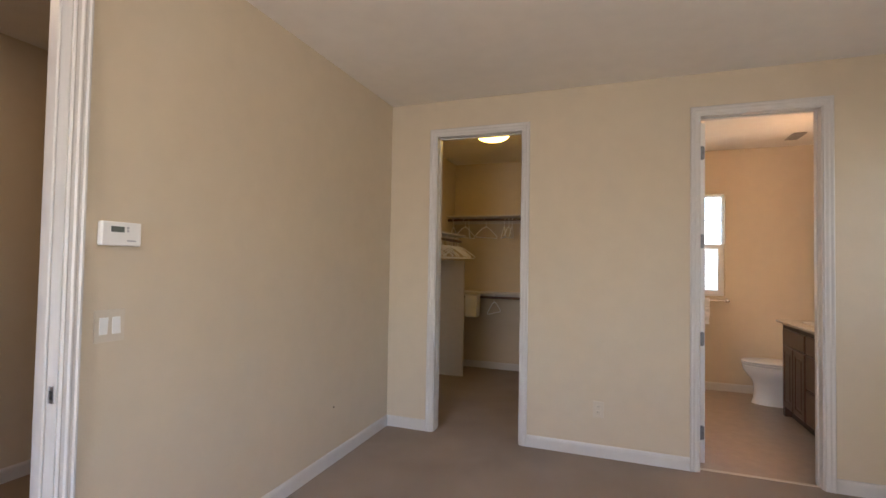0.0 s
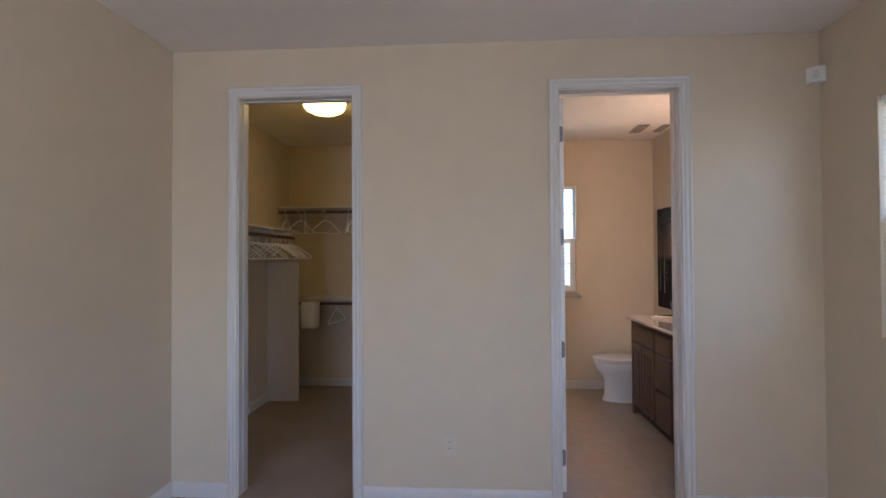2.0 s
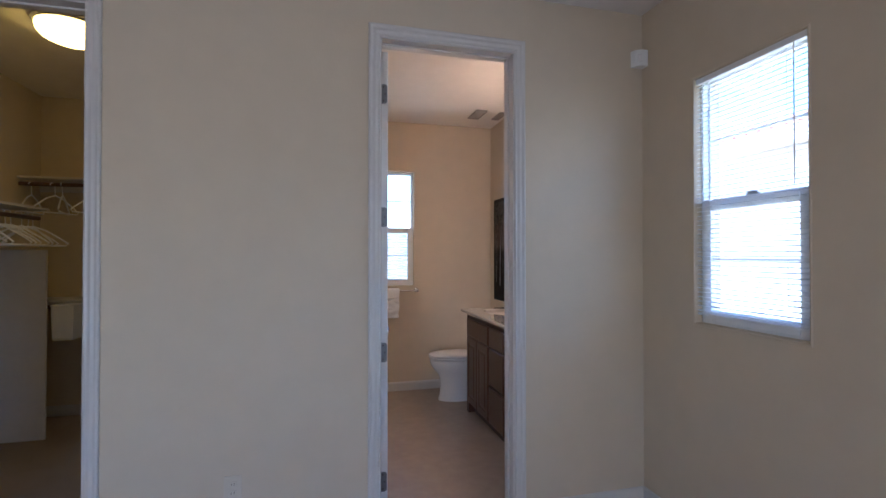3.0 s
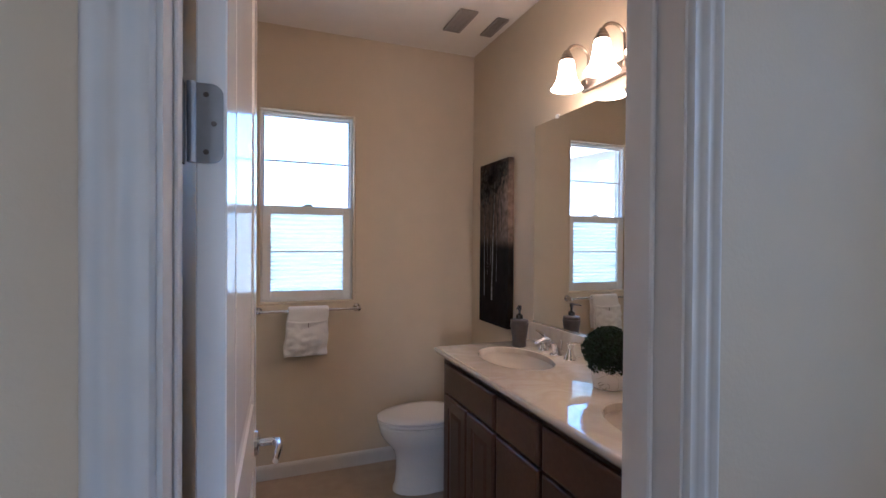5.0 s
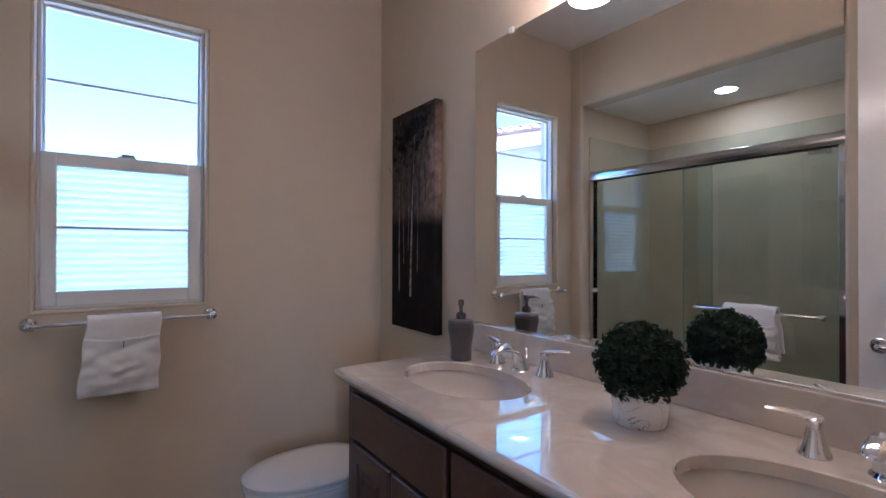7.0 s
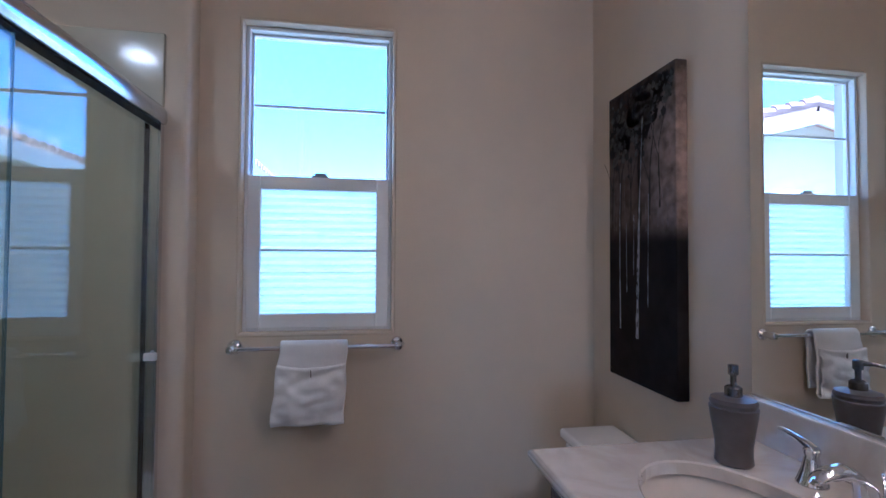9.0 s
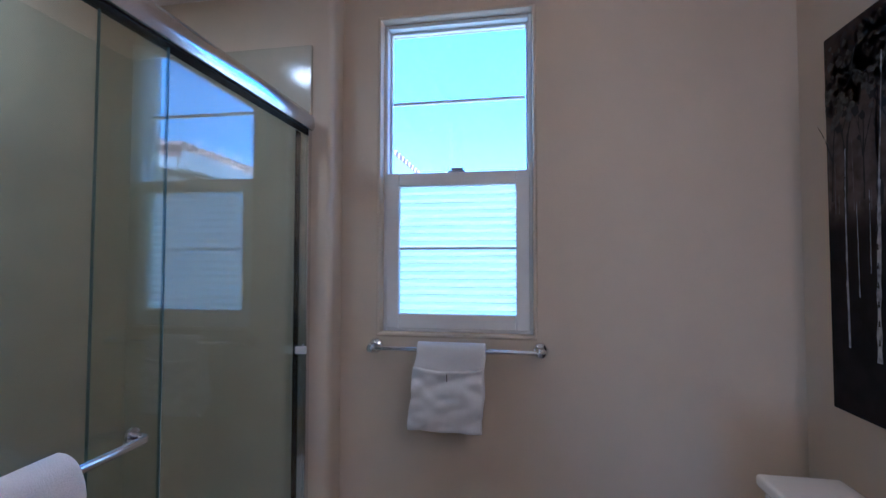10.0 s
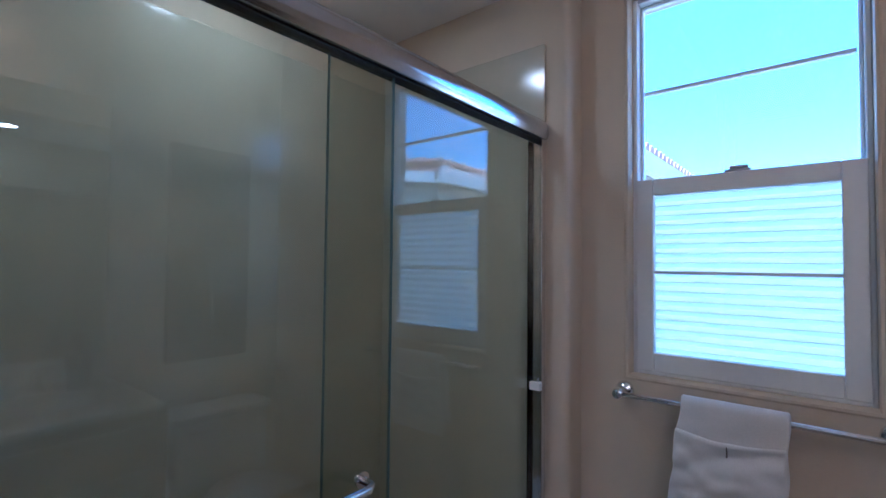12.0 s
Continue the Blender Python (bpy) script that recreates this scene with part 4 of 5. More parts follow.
# vanity light: four bell shades on a bar
vl = thing("vanity_light", (XR, 4.775, 2.18), "four-light bar fixture with lit bell-shaped glass shades", "wall light")
part("back_plate", bx(XR - 0.022, XR, 4.40, 5.16, 2.125, 2.185, r=0.008, seg=3), M_NICKEL, vl, "aged nickel back plate", smooth=True)
for y in (5.118, 4.890, 4.662, 4.434):
    x = 2.415
    a = [(XR - 0.02, y, 2.155), (XR - 0.012, y, 2.20), (XR - 0.016, y, 2.262)] + [(x + 0.057 + 0.057 * math.cos(t), y, 2.272 + 0.045 * math.sin(t)) for t in np.linspace(0, math.pi, 12)] + [(x, y, 2.262)]
    arm = part("arm", tube(bmesh.new(), a, 0.0065, 10), M_NICKEL, vl, "curved aged nickel arm", smooth=True)
    part("socket_cup", lathe(bmesh.new(), [(0.0, 0.042), (0.010, 0.042), (0.016, 0.034), (0.016, 0.026), (0.023, 0.022), (0.023, 0.012), (0.029, 0.008), (0.030, -0.006)], (x, y, 2.245)), M_NICKEL, arm, smooth=True)
    sh = part("shade", lathe(bmesh.new(), [(0.029, 0.0), (0.033, -0.015), (0.036, -0.042), (0.040, -0.068), (0.047, -0.092), (0.058, -0.112), (0.070, -0.127), (0.067, -0.128), (0.055, -0.111), (0.044, -0.092), (0.037, -0.068), (0.033, -0.042), (0.03, -0.015)], (x, y, 2.243)), E_VANITY, vl, "lit bell-shaped opal glass", smooth=True)

# soap dispenser
sd = thing("soap_dispenser", (2.378, 5.442, VZ), "taupe soap dispenser with a dark metal pump", "soap dispenser")
part("bottle", lathe(bmesh.new(), [(0.0, 0.0), (0.034, 0.0), (0.037, 0.004), (0.0355, 0.02), (0.036, 0.04), (0.040, 0.07), (0.0455, 0.102), (0.047, 0.118), (0.044, 0.120), (0.0445, 0.124), (0.046, 0.128), (0.043, 0.136), (0.028, 0.139), (0.018, 0.141), (0.0, 0.142)], (2.378, 5.442, VZ)), M_SOAP, sd, smooth=True)
pm = part("pump", lathe(bmesh.new(), [(0.017, 0.140), (0.017, 0.158), (0.012, 0.162), (0.006, 0.164), (0.006, 0.184), (0.010, 0.186), (0.010, 0.206), (0.0, 0.208)], (2.378, 5.442, VZ)), M_PUMP, sd, "dark metal pump", smooth=True)
part("nozzle", tube(bmesh.new(), [(2.378, 5.442, VZ + 0.200), (2.359, 5.423, VZ + 0.200), (2.342, 5.406, VZ + 0.196)], [0.006, 0.005, 0.0035], 10), M_PUMP, pm, smooth=True)

# potted boxwood ball
PX, PY = 2.338, 4.743
pl = thing("boxwood_plant", (PX, PY, VZ), "clipped boxwood ball in a white veined pot", "potted plant")
part("pot", lathe(bmesh.new(), [(0.0, 0.0), (0.052, 0.0), (0.055, 0.004), (0.0585, 0.045), (0.0595, 0.088), (0.056, 0.090), (0.052, 0.08), (0.0, 0.078)], (PX, PY, VZ), seg=40), M_POT, pl, "white pot with gold-brown veins", smooth=True)
# near-black green ball that fills the inside of the foliage
bm = bmesh.new()
bmesh.ops.create_icosphere(bm, subdivisions=3, radius=0.075)
for v in bm.verts:
    v.co = v.co * (1 + 0.10 * noise.noise(v.co * 30)) + Vector((PX, PY, VZ + 0.134))
part("core", bm, M_CORE, pl)
rng = np.random.default_rng(7)
verts, faces = [], []
C = np.array((PX, PY, VZ + 0.134))
for k in range(2600):
    d = rng.normal(size=3)
    d /= np.linalg.norm(d)
    r = 0.071 + 0.020 * rng.random() + 0.012 * noise.noise(Vector(d * 6)) + 0.008 * max(0.0, -d[2])
    p = C + d * r * np.array((1, 1, 0.93))
    if p[2] < VZ + 0.058:
        continue
    a = np.cross(d, rng.normal(size=3))
    a /= np.linalg.norm(a)
    u = 0.65 * a + 0.75 * d * rng.uniform(-0.1, 1)
    u /= np.linalg.norm(u)
    w = np.cross(u, d + 0.4 * rng.normal(size=3))
    w /= np.linalg.norm(w) + 1e-9
    L, B = 0.017 * rng.uniform(0.7, 1.25), 0.0058 * rng.uniform(0.8, 1.3)
    nn = np.cross(u, w) * 0.002
    i = len(verts)
    verts += [tuple(p - u * L * 0.5), tuple(p + w * B - nn), tuple(p + u * L * 0.55), tuple(p - w * B - nn), tuple(p + nn)]
    faces += [(i, i + 1, i + 4), (i + 1, i + 2, i + 4), (i + 2, i + 3, i + 4), (i + 3, i, i + 4)]
me = bpy.data.meshes.new("foliage")
me.from_pydata(verts, [], faces)
me.materials.append(M_LEAF)
fo = new("foliage", me)
fo.parent = pl
fo.matrix_parent_inverse = pl.matrix_world.inverted()
fo["label"] = "dense small dark green leaves"

# ---- toilet ----
TY = 5.985
tl = thing("toilet", (2.15, TY, 0), "white elongated two-piece toilet with the lid down", "toilet")


def egg(cx, front, back, hw, z, n=40):
    """A ring that is long towards -x."""
    out = []
    for i in range(n):
        t = 2 * math.pi * i / n
        c, s = math.cos(t), math.sin(t)
        out.append((cx + (back if c > 0 else front) * c, TY + hw * math.copysign(abs(s) ** 0.92, s), z))
    return out


BOWL = ((0.190, 0.30, 0.112, 0.0), (0.188, 0.30, 0.110, 0.02), (0.176, 0.30, 0.100, 0.05), (0.170, 0.30, 0.096, 0.13), (0.174, 0.29, 0.100, 0.20), (0.192, 0.28, 0.118, 0.245), (0.228, 0.28, 0.146, 0.285), (0.257, 0.27, 0.168, 0.325), (0.271, 0.27, 0.177, 0.370), (0.271, 0.27, 0.177, 0.385), (0.262, 0.26, 0.170, 0.393))
bm = loft(bmesh.new(), [egg(2.06, f, b, w, z) for f, b, w, z in BOWL])
part("bowl", bm, M_CERAMIC, tl, smooth=True)
bm = loft(bmesh.new(), [egg(2.06, 0.270, 0.22, 0.176, 0.396), egg(2.06, 0.280, 0.22, 0.183, 0.401), egg(2.06, 0.280, 0.22, 0.183, 0.410), egg(2.06, 0.274, 0.22, 0.178, 0.414)])
part("seat", bm, M_SEAT, tl, smooth=True)
bm = loft(bmesh.new(), [egg(2.06, 0.272, 0.215, 0.178, 0.417), egg(2.06, 0.282, 0.218, 0.184, 0.421), egg(2.06, 0.282, 0.218, 0.184, 0.430), egg(2.06, 0.268, 0.21, 0.174, 0.437), egg(2.06, 0.20, 0.16, 0.13, 0.442)])
part("lid", bm, M_SEAT, tl, smooth=True)
part("tank", bx(2.335, 2.535, TY - 0.215, TY + 0.215, 0.385, 0.682, r=0.025, seg=4), M_CERAMIC, tl, smooth=True)
part("tank_lid", bx(2.322, 2.542, TY - 0.228, TY + 0.228, 0.682, 0.718, r=0.014, seg=4), M_CERAMIC, tl, smooth=True)
bm = lathe(bmesh.new(), [(0.0, 0.012), (0.012, 0.012), (0.015, 0.0)], (2.335, TY - 0.15, 0.645), (-1, 0, 0), 16)
tube(bm, [(2.322, TY - 0.15, 0.645), (2.316, TY - 0.12, 0.643), (2.316, TY - 0.085, 0.637)], [0.007, 0.006, 0.005], 10)
part("flush_lever", bm, M_CHROME, tl, "chrome flush lever", smooth=True)
for s in (-1, 1):
    part("bolt_cap", lathe(bmesh.new(), [(0.013, 0), (0.012, 0.012), (0.006, 0.018), (0, 0.019)], (2.16, TY + s * 0.118, 0.0), seg=16), M_CERAMIC, tl, smooth=True)
sl_ = thing("supply_valve", (2.535, TY - 0.26, 0.15), "chrome supply valve with a white hose beside the toilet", "valve")
part("hose", tube(bmesh.new(), [(2.50, TY - 0.26, 0.16), (2.49, TY - 0.265, 0.25), (2.47, TY - 0.24, 0.33), (2.45, TY - 0.19, 0.386)], 0.006, 8), M_STEEL, sl_, smooth=True)
part("valve", tube(bmesh.new(), [(XR, TY - 0.26, 0.15), (2.49, TY - 0.26, 0.15)], 0.010, 10), M_CHROME, sl_, smooth=True)
part("toilet_brush_handle", tube(bmesh.new(), [(2.28, 5.72, 0.0), (2.28, 5.72, 0.02), (2.28, 5.72, 0.38), (2.28, 5.72, 0.50)], [0.045, 0.045, 0.010, 0.007], 12), M_PLASTIC, thing("toilet_brush", (2.28, 5.72, 0), "white toilet brush standing between toilet and vanity", "toilet brush"))

# ---- towel bars and towels ----
def towel_bar(name, p0, p1, out, standoff, label, r=0.008):
    """A bar between two posts on a surface; out: the way off the surface."""
    t = thing(name, [(a + b) / 2 for a, b in zip(p0, p1)], label, "towel bar", "towel bars")
    o = Vector(out)
    part("bar", tube(bmesh.new(), [Vector(p0) + o * standoff, Vector(p1) + o * standoff], r, 14), M_CHROME, t, smooth=True)
    for p in (p0, p1):
        part("post", lathe(bmesh.new(), [(0.027, 0), (0.027, 0.005), (0.023, 0.010), (0.013, 0.016), (0.011, standoff - 0.016), (0.016, standoff - 0.012), (0.018, standoff), (0.014, standoff + 0.013), (0.0, standoff + 0.018)], p, out, 20), M_CHROME, t, smooth=True)
    return t


towel_bar("towel_bar", (1.138, YB, 1.018), (1.728, YB, 1.018), (0, -1, 0), 0.058, "chrome towel bar below the bathroom window")


def towel(name, m, width, front, back, seed, label, loop=0.020, bulk=1.0):
    """A towel over a bar that runs along x at the origin, its lower part folded up into a pocket; y towards the room is negative."""
    t = thing(name, (0, 0, 0), label, "towel", "folded hand towels")

    def sheet(prof, wide, wob, layer, nx=34):
        bm = bmesh.new()
        rows = []
        for y, z in prof:
            dz = min(1.0, max(0.0, -z / front))
            row = []
            for i in range(nx + 1):
                u = i / nx
                x = (u - 0.5) * wide * (1 + 0.08 * dz) - 0.018 * dz + 0.003 * math.sin(z * 45 + seed)
                fold = noise.noise(Vector((x * 6 + seed, z * 26 - x * 9, seed + layer))) + 0.5 * noise.noise(Vector((x * 21, z * 34 + seed, 3 + layer)))
                edge = 1 - abs(2 * u - 1) ** 6
                w = wob * min(1, dz * 3) * (fold + 0.6 * abs(noise.noise(Vector((x * 9 - z * 7, z * 17 + seed, 5 + layer))))) - layer * 0.012 * edge * math.sin(math.pi * min(1, dz))
                sag = 0.004 * noise.noise(Vector((x * 14 + seed, 7, layer))) - layer * 0.009 * math.sin(math.pi * u) * (1 - dz)
                row.append(bm.verts.new((x, (y + w) * bulk if y < 0 else y, z + sag)))
            rows.append(row)
        for a, b in zip(rows, rows[1:]):
            for i in range(nx):
                bm.faces.new((a[i], a[i + 1], b[i + 1], b[i]))
        return bm

    def thicken(ob, d):
        ob.modifiers.new("thick", "SOLIDIFY").thickness = d
        ob.modifiers["thick"].offset = 0
        ob.modifiers.new("soft", "SUBSURF").levels = 1
        ob.modifiers["soft"].render_levels = 1

    body = [(-0.021 - 0.004 * math.sin(k / 8), -front + 0.012 + (front - 0.012) * k / 24) for k in range(24)]
    body += [(-0.020 * math.cos(a), loop * math.sin(a)) for a in np.linspace(0, math.pi, 9)]
    body += [(0.021, -back * k / 12) for k in range(1, 13)]
    thicken(part("towel_body", sheet(body, width, 0.006, 0), M_TERRY, t, smooth=True, sharp=180), 0.012)
    lip = 0.062
    pk = [(-0.018, -front + 0.010), (-0.022, -front + 0.002), (-0.032, -front), (-0.040, -front + 0.006)]
    pk += [(-0.043 - 0.004 * math.sin(k / 22 * math.pi), -front + 0.014 + (front - 0.020 - lip) * k / 22) for k in range(23)]
    pk += [(-0.046, -lip), (-0.043, -lip + 0.005), (-0.038, -lip + 0.003), (-0.036, -lip - 0.006), (-0.036, -lip - 0.03)]
    fold = part("pocket_fold", sheet(pk, width * 0.99, 0.017, 1), M_TERRY, t, "turned-up pocket of the folded towel", smooth=True, sharp=180)
    thicken(fold, 0.007)
    part("tag", bx(-0.006, -0.003, -0.062, -0.054, -lip - 0.034, -lip - 0.008, r=0.0006, seg=1), M_SOAP, fold, "small dark stitched tag")
    t.matrix_world = m
    return t


towel("hand_towel", pose(1.424, YB - 0.058, 1.021), 0.236, 0.270, 0.24, 2.0, "white terry hand towel folded over the bar under the window")

# ---- framed art ----
AY0, AY1, AZ0, AZ1, AXF = 5.793, 6.172, 0.927, 1.942, 2.505
art = thing("canvas_art", (XR, (AY0 + AY1) / 2, AZ0), "tall dark canvas painting of pale birch trunks", "painting")
part("canvas", bx(AXF, XR - 0.001, AY0, AY1, AZ0, AZ1, r=0.004, seg=2), M_CANVAS, art)


def strokes(name, mat, polys, lift, label):
    """Thin raised paint: each stroke a strip of pairs, u across and v up."""
    bm = bmesh.new()
    for p in polys:
        h = len(p) // 2
        at = [bm.verts.new((AXF - lift, AY1 - u * (AY1 - AY0), AZ0 + v * (AZ1 - AZ0))) for u, v in p]
        if len(p) < 8:
            bm.faces.new(at)
            continue
        for k in range(h - 1):
            bm.faces.new((at[k], at[k + 1], at[-k - 2], at[-k - 1]))
    part(name, bm, mat, art, label)["kind"] = "stuff"


pr = random.Random(11)


def ribbon(pts, w0, w1):
    """A rough upright stroke through the points, u across and v up."""
    n = 14
    left, right = [], []
    for i in range(n + 1):
        f = i / n * (len(pts) - 1)
        k = min(int(f), len(pts) - 2)
        f -= k
        u = pts[k][0] * (1 - f) + pts[k + 1][0] * f
        v = pts[k][1] * (1 - f) + pts[k + 1][1] * f
        w = (w0 + (w1 - w0) * i / n) * pr.uniform(0.6, 1.3)
        left.append((u - w / 2 + pr.uniform(-0.004, 0.004), v))
        right.append((u + w / 2, v))
    return left + right[::-1]


def painted_ground():
    """Night-dark forest floor below, a brown evening glow behind the trunks above it."""
    n, l = nodes_of(M_CANVAS)
    b = n["Principled BSDF"]
    co, sep = n.new("ShaderNodeTexCoord"), n.new("ShaderNodeSeparateXYZ")
    l.new(co.outputs["Object"], sep.inputs[0])

    def span(axis, a, c, to0=0.0, to1=1.0):
        k = n.new("ShaderNodeMapRange")
        k.interpolation_type = "SMOOTHSTEP"
        k.inputs["From Min"].default_value, k.inputs["From Max"].default_value = a, c
        k.inputs["To Min"].default_value, k.inputs["To Max"].default_value = to0, to1
        l.new(sep.outputs[axis], k.inputs["Value"])
        return k.outputs[0]

    def times(*socks):
        out = socks[0]
        for q in socks[1:]:
            k = n.new("ShaderNodeMath")
            k.operation = "MULTIPLY"
            l.new(out, k.inputs[0])
            l.new(q, k.inputs[1])
            out = k.outputs[0]
        return out

    hgt, wid = AZ1 - AZ0, AY1 - AY0
    low = span("Z", AZ0 + 0.46 * hgt, AZ0 + 0.55 * hgt)
    high = span("Z", AZ0 + 0.80 * hgt, AZ0 + 1.0 * hgt, 1.0, 0.35)
    side = span("Y", AY1 - 0.45 * wid, AY0, 0.42, 1.0)
    mottle = n.new("ShaderNodeTexNoise")
    mottle.inputs["Scale"].default_value, mottle.inputs["Detail"].default_value = 24, 6
    l.new(co.outputs["Object"], mottle.inputs["Vector"])
    spread = n.new("ShaderNodeMapRange")
    spread.inputs["From Min"].default_value, spread.inputs["From Max"].default_value = 0.3, 0.62
    spread.inputs["To Min"].default_value = 0.35
    l.new(mottle.outputs["Fac"], spread.inputs["Value"])
    mix = n.new("ShaderNodeMix")
    mix.data_type = "RGBA"
    l.new(times(low, high, side, spread.outputs[0]), mix.inputs["Factor"])
    l.new(b.inputs["Base Color"].links[0].from_socket, mix.inputs["A"])
    mix.inputs["B"].default_value = (0.30, 0.215, 0.165, 1)
    l.new(mix.outputs["Result"], b.inputs["Base Color"])


painted_ground()


def branch(u, v, du, dv, w, depth, out, twigs):
    """A painted limb that bends, forks and ends in twigs."""
    pts = [(u, v)]
    for k in range(4):
        du += pr.uniform(-0.012, 0.012)
        u, v = u + du, v + dv
        pts.append((u, v))
    out.append(ribbon(pts, w, w * 0.45))
    if depth == 0:
        twigs.append((u, v))
        return
    for s in (-1, 1):
        k = pr.choice((2, 3, 4))
        branch(pts[k][0], pts[k][1], s * pr.uniform(0.012, 0.034), dv * pr.uniform(0.5, 0.85), w * 0.5, depth - 1, out, twigs)


limbs, crown = [], []
for u, v, w, n in ((0.20, 0.50, 0.050, 2), (0.52, 0.52, 0.060, 3), (0.66, 0.55, 0.028, 2), (0.80, 0.57, 0.022, 2), (0.38, 0.54, 0.020, 2), (0.06, 0.55, 0.022, 1)):
    branch(u, v, 0.004, 0.052, w, n, limbs, crown)
strokes("painted_distance_layer", M_HAZE, [ribbon([(u, 0.50 + pr.uniform(0, 0.04)), (u + pr.uniform(-0.01, 0.01), pr.uniform(0.55, 0.72))], pr.uniform(0.006, 0.014), 0.004) for u in (0.03, 0.09, 0.13, 0.28, 0.33, 0.44, 0.61, 0.71, 0.77, 0.84, 0.90)], 0.0008, "thin brown strokes of distant trunks")
strokes("painted_branch_layer", M_DARKSTROKE, limbs, 0.0013, "black limbs and twigs")
leaves = []
for k in range(1100):
    cu, cv = pr.choice(crown)
    u, v = pr.gauss(cu, 0.07), pr.gauss(cv + 0.015, 0.035)
    if 0.02 < u < 0.98 and 0.52 < v < 0.975:
        s = pr.uniform(0.012, 0.042)
        leaves.append([(u + s * math.cos(a) * pr.uniform(0.6, 1.4), v + 0.38 * s * math.sin(a) * pr.uniform(0.6, 1.4)) for a in (0.3, 1.6, 2.9, 4.2, 5.4)])
for name, mat, some, lift in (("painted_leaf_layer", M_DARKSTROKE, leaves[:700], 0.0018), ("painted_leaf_light", M_DIM, leaves[700:], 0.0022)):
    strokes(name, mat, [[(min(0.99, max(0.01, u)), min(0.985, v)) for u, v in q] for q in some], lift, "broken dabs of dark olive foliage")
strokes("painted_trunk_layer", M_BARK, [ribbon([(0.475, 0.15), (0.485, 0.30), (0.50, 0.44), (0.515, 0.58)], 0.040, 0.026), ribbon([(0.205, 0.17), (0.20, 0.33), (0.20, 0.55)], 0.022, 0.014),
        ribbon([(0.515, 0.58), (0.545, 0.74), (0.57, 0.88)], 0.014, 0.008), ribbon([(0.20, 0.55), (0.215, 0.68)], 0.010, 0.006), ribbon([(0.635, 0.26), (0.64, 0.42), (0.65, 0.62)], 0.011, 0.006), ribbon([(0.315, 0.30), (0.31, 0.54)], 0.010, 0.006), ribbon([(0.425, 0.36), (0.43, 0.56)], 0.008, 0.005)], 0.0026, "pale birch trunk strokes")
strokes("painted_bark_marks", M_DARKSTROKE, [ribbon([(0.478 + 0.0012 * k, 0.19 + 0.045 * k), (0.480 + 0.0012 * k, 0.205 + 0.045 * k)], 0.022, 0.010) for k in range(8)], 0.0030, "dark marks across the pale bark")

# ---- shower ----
sd_ = thing("shower_enclosure", (0.91, 5.55, 0.105), "sliding glass shower doors in a chrome frame", "shower door")
RZ0, RZ1 = 1.790, 1.857
prof = [(0.888, RZ0), (0.935, RZ0), (0.940, RZ0 + 0.012), (0.938, RZ1 - 0.022), (0.926, RZ1 - 0.006), (0.910, RZ1), (0.893, RZ1 - 0.008), (0.888, RZ1 - 0.02)]
part("header_rail", extrude_y(bmesh.new(), prof, SY0 + 0.013, SY1 - 0.013), M_ALU, sd_, "polished aluminium header rail", smooth=True, sharp=60)
# near-black strip added to darken the underside of the rail
part("rail_dark_strip", bx(0.891, 0.922, SY0 + 0.013, SY1 - 0.013, RZ0 - 0.005, RZ0 - 0.0005, r=0.001, seg=1), M_GREY_DARK, sd_, "dark strip standing in for the rail's shaded underside")
part("bottom_track", bx(0.876, 0.934, SY0 + 0.013, SY1 - 0.013, 0.105, 0.130, r=0.004, seg=2), M_ALU, sd_)
for y0, y1 in ((SY0 + 0.013, SY0 + 0.038), (SY1 - 0.038, SY1 - 0.013)):
    bm = bmesh.new()
    box(bm, 0.880, 0.880, y0, y1, 0.13, RZ0, 0.001, 1)
    box(bm, 0.922, 0.930, y0, y1, 0.13, RZ0, 0.001, 1)
    box(bm, 0.880, 0.922, min(y0, y1) if y0 < 5 else y1 - 0.006, (y0 + 0.006) if y0 < 5 else y1, 0.13, RZ0)
    part("side_jamb", bm, M_CHROME, sd_, "chrome wall jamb")
def slightly_turned(bm, y):
    """Hung a little out of line with the rail, as sliding panels are."""
    bmesh.ops.rotate(bm, verts=bm.verts[:], cent=(0.905, y, 0), matrix=Matrix.Rotation(radians(0.65), 3, "Z"))
    return bm


g1 = pane("outer_panel", slightly_turned(bx(0.909, 0.915, SY0 + 0.026, 5.60, 0.135, RZ0 + 0.01, r=0.001, seg=1), 5.45), M_SHOWER_GLASS, sd_, "clear glass sliding panel")
g2 = pane("inner_panel", slightly_turned(bx(0.895, 0.901, 5.445, SY1 - 0.022, 0.135, RZ0 + 0.01, r=0.001, seg=1), 5.6), M_SHOWER_GLASS, sd_, "clear glass sliding panel")
part("panel_edge", bx(0.9065, 0.9135, 5.6005, 5.6025, 0.135, RZ0), M_EDGE, g1, "blue-green polished glass edge")
part("panel_edge", bx(0.8962, 0.9032, 5.4436, 5.4445, 0.135, RZ0), M_EDGE, g2, "blue-green polished glass edge")
part("bumper", bx(0.895, 0.932, SY1 - 0.052, SY1 - 0.036, 1.005, 1.03, r=0.002, seg=1), M_PLASTIC, sd_, "clear plastic bumper")
part("hanger_plate", bx(0.896, 0.914, SY0 + 0.10, SY0 + 0.16, RZ0 - 0.03, RZ0 + 0.005), M_CHROME, g1)
bb = part("towel_rail", tube(bmesh.new(), [(0.921, 4.93, 0.975), (0.948, 4.93, 0.975), (0.960, 4.945, 0.975), (0.960, 5.506, 0.975), (0.948, 5.521, 0.975), (0.914, 5.525, 0.975)], 0.0085, 12), M_CHROME, g1, "chrome rail across the glass", smooth=True)
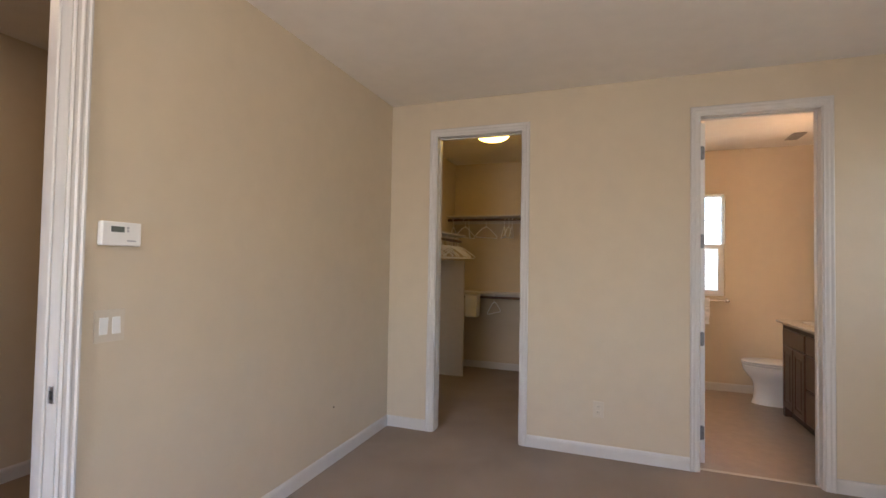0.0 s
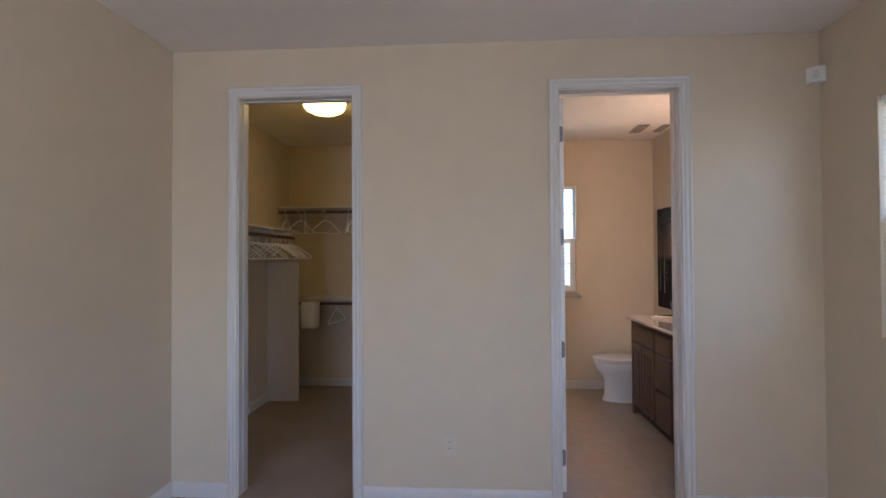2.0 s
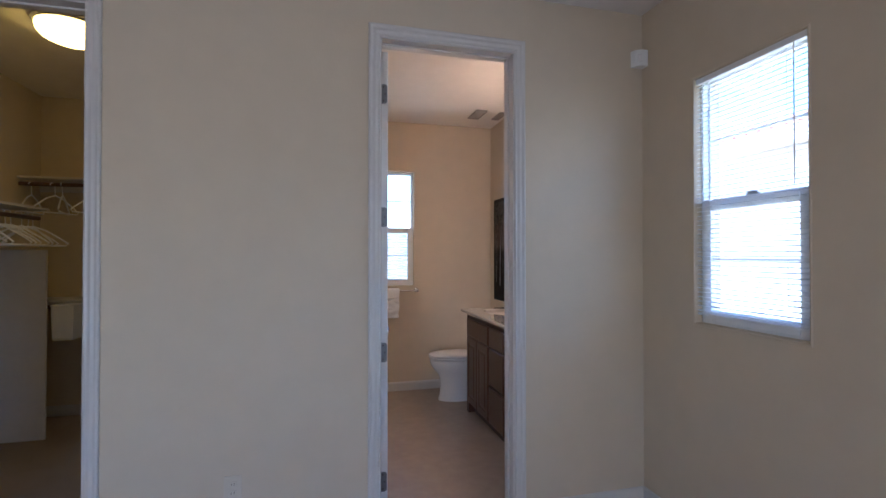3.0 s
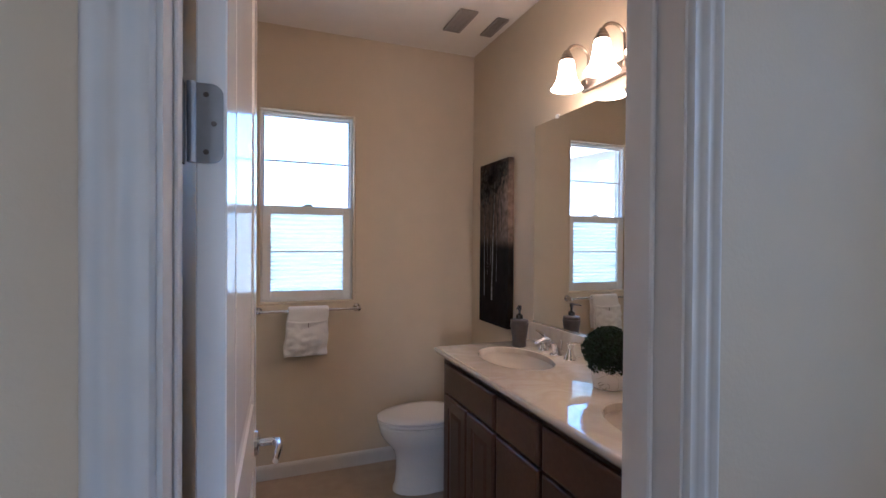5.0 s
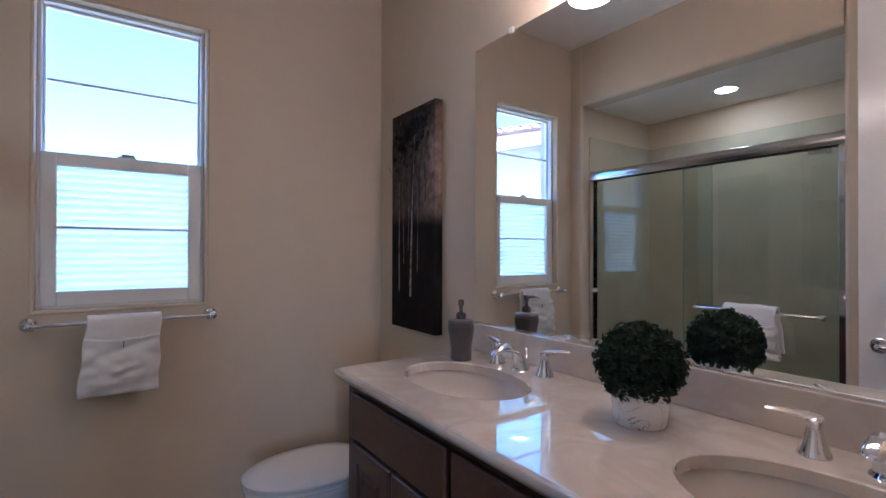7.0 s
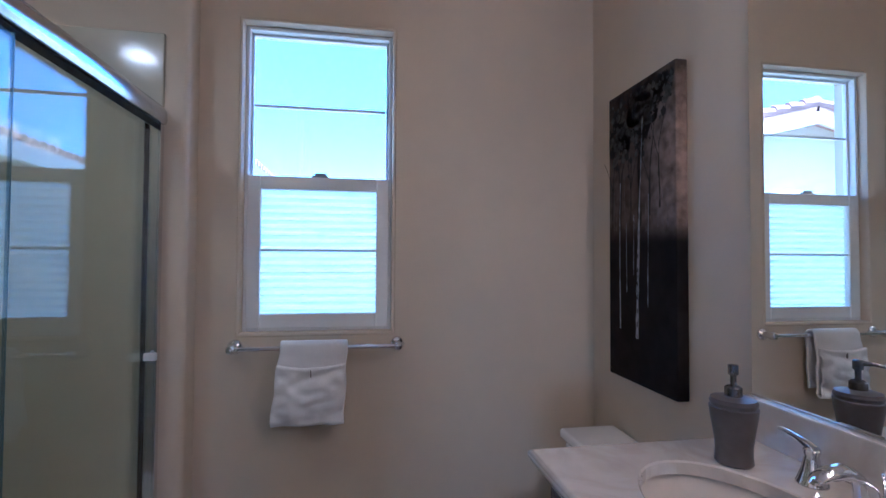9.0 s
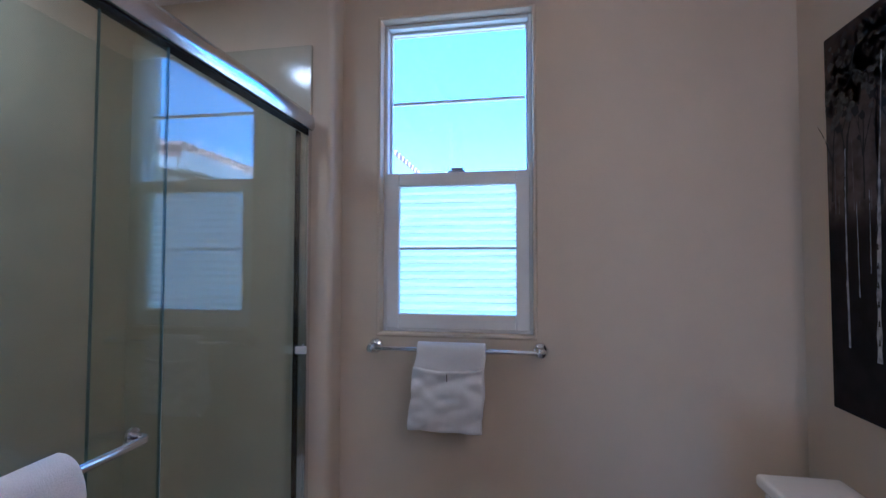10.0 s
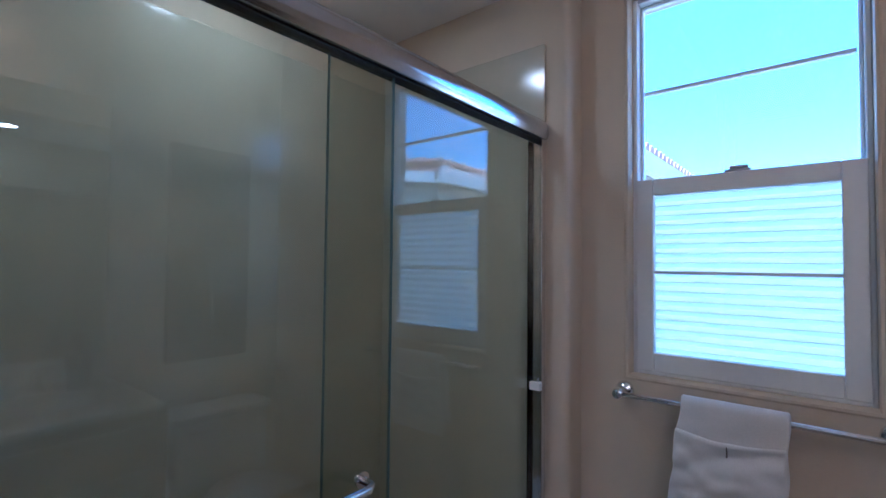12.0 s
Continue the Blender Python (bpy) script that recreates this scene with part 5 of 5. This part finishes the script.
for y in (4.93, 5.525):
    part("rail_washer", lathe(bmesh.new(), [(0.016, 0), (0.016, 0.006), (0.0, 0.007)], (0.9152 + (5.45 - y) * 0.01134, y, 0.975), (1, 0, 0), 18), M_CHROME, bb, smooth=True)
towel("hand_towel", pose(0.960, 5.225, 0.978, 0, 0, 90), 0.25, 0.225, 0.20, 9.0, "white terry hand towel folded over the shower door rail", 0.032, 1.65)
hd_ = thing("shower_fixture", (0.55, SY0 + 0.012, 1.92), "chrome shower head on a short bent arm", "shower fixture")
part("flange", lathe(bmesh.new(), [(0.03, 0), (0.028, 0.006), (0.012, 0.012)], (0.55, SY0 + 0.012, 1.93), (0, 1, 0), 20), M_CHROME, hd_, smooth=True)
part("arm", tube(bmesh.new(), [(0.55, SY0 + 0.012, 1.93), (0.55, SY0 + 0.10, 1.935), (0.55, SY0 + 0.15, 1.915), (0.55, SY0 + 0.18, 1.882)], 0.010, 12), M_CHROME, hd_, smooth=True)
part("head", lathe(bmesh.new(), [(0.013, 0.0), (0.018, 0.012), (0.038, 0.04), (0.046, 0.055), (0.044, 0.062), (0.0, 0.062)], (0.55, SY0 + 0.175, 1.886), (0, 0.55, -0.83), 24), M_CHROME, hd_, smooth=True)
dl = thing("shower_downlight", (0.53, 5.53, ZS), "round recessed downlight in the shower ceiling", "downlight")
part("trim_ring", lathe(bmesh.new(), [(0.082, 0.0), (0.080, -0.006), (0.060, -0.004), (0.058, 0.002)], (0.53, 5.53, ZS)), M_TRIM, dl, smooth=True)
part("lens", lathe(bmesh.new(), [(0.0, -0.003), (0.058, -0.003), (0.058, 0.0)], (0.53, 5.53, ZS)), E_DOWN, dl)

# ceiling fan grille and register
for x0, x1, y0, y1, nm, lb in ((2.185, 2.295, 5.775, 6.05, "ceiling_vent", "grey slotted exhaust vent in the bathroom ceiling"), (2.425, 2.50, 5.79, 6.03, "ceiling_vent", "grey slotted air register in the bathroom ceiling")):
    v = thing(nm, ((x0 + x1) / 2, (y0 + y1) / 2, H), lb, "ceiling vent", "ceiling vents")
    bm = bmesh.new()
    box(bm, x0, x1, y0, y0 + 0.012, H - 0.010, H, 0.002, 1)
    box(bm, x0, x1, y1 - 0.012, y1, H - 0.010, H, 0.002, 1)
    box(bm, x0, x0 + 0.012, y0 + 0.012, y1 - 0.012, H - 0.010, H)
    box(bm, x1 - 0.012, x1, y0 + 0.012, y1 - 0.012, H - 0.010, H)
    part("frame", bm, M_GREY_GRILLE, v)
    part("backing", bx(x0 + 0.012, x1 - 0.012, y0 + 0.012, y1 - 0.012, H - 0.002, H - 0.001), M_GREY_DARK, v)
    k = y0 + 0.02
    while k < y1 - 0.02:
        part("slat", bx(x0 + 0.012, x1 - 0.012, k, k + 0.008, H - 0.009, H - 0.003), M_GREY_GRILLE, v)
        k += 0.014

# ---- outdoors ----
structure("ground", bx(-400, 400, YB + 0.15, 700, -0.35, -0.2), M_GROUND, "dry ground between the houses", "ground")
structure("ground", bx(XR + 0.15, 400, -400, YB + 0.15, -0.35, -0.2), M_GROUND, "dry ground beside the house", "ground")
# slab added out of view so that no sun leaks in over the walls
structure("sun_block_slab", bx(-3.3, XR + 0.17, YS - 0.2, YB + 0.17, H + 0.12, H + 0.3), M_STUCCO, "unseen flat slab added above the ceilings to keep the sun out", "roof")


def house(x_ridge, half, y0, y1, eave, rise, label):
    h = thing("neighbour_house", (x_ridge, y0, -0.2), label, "house", "neighbouring houses")
    bm = bmesh.new()
    loft(bm, [[(x_ridge - half, y, -0.2), (x_ridge + half, y, -0.2), (x_ridge + half, y, eave), (x_ridge, y, eave + rise), (x_ridge - half, y, eave)] for y in (y0, y1)])
    part("wall", bm, M_STUCCO, h)
    for s in (-1, 1):
        a, b = Vector((x_ridge, 0, eave + rise + 0.06)), Vector((x_ridge + s * (half + 0.4), 0, eave - 0.4 * rise / half + 0.06))
        up = Vector((-(b - a).z, 0, (b - a).x)).normalized()
        up = up if up.z > 0 else -up
        bm = bmesh.new()
        loft(bm, [[Vector(p) + Vector((0, y, 0)) for p in (a, b, b - up * 0.16, a - up * 0.16)] for y in (y0 - 0.45, y1 + 0.4)])
        rf = part("roof", bm, M_ROOF, h, "clay tile roof slope")
        bm = bmesh.new()
        y = y0 - 0.40
        while y < y1 + 0.35:
            n = 14
            for k in range(n):
                p, q = a.lerp(b, k / n), a.lerp(b, (k + 1) / n)
                tube(bm, [(p.x + up.x * 0.02, y, p.z + up.z * 0.02), (q.x + up.x * 0.055, y, q.z + up.z * 0.055)], [0.085, 0.10], 8)
            y += 0.26
        part("fascia", bx(b.x - 0.06, b.x + 0.06, y0 - 0.44, y1 + 0.4, b.z - 0.34, b.z - 0.02), M_TRIM, rf, "white gutter and fascia board")
        part("roof_tiles", bm, M_ROOF, rf, "rows of barrel roof tiles")["kind"] = "stuff"
    bm = bmesh.new()
    for s in (-1, 1):
        loft(bm, [[(x_ridge, y, eave + rise - 0.1), (x_ridge + s * (half + 0.3), y, eave - 0.3 * rise / half - 0.1), (x_ridge + s * (half + 0.3), y, eave - 0.3 * rise / half - 0.32), (x_ridge, y, eave + rise - 0.32)] for y in (y0 - 0.48, y0 - 0.42)])
    part("rake_board", bm, M_TRIM, h, "white rake boards")
    bm = bmesh.new()
    tube(bm, [(x_ridge, y0 - 0.45, eave + rise + 0.10), (x_ridge, y1 + 0.4, eave + rise + 0.10)], 0.11, 10)
    part("ridge", bm, M_ROOF, h)
    return h


house(-5.0, 3.98, 12.45, 19.0, 3.30, 1.0, "white stucco neighbouring house with a clay tile gable roof")
house(12.6, 3.6, 2.0, 11.0, 3.62, 0.35, "white stucco neighbouring house with a low roof beside the bedroom window")
house(12.5, 6.2, 12.45, 20.0, 3.36, 0.9, "white stucco neighbouring house with a low clay tile roof")
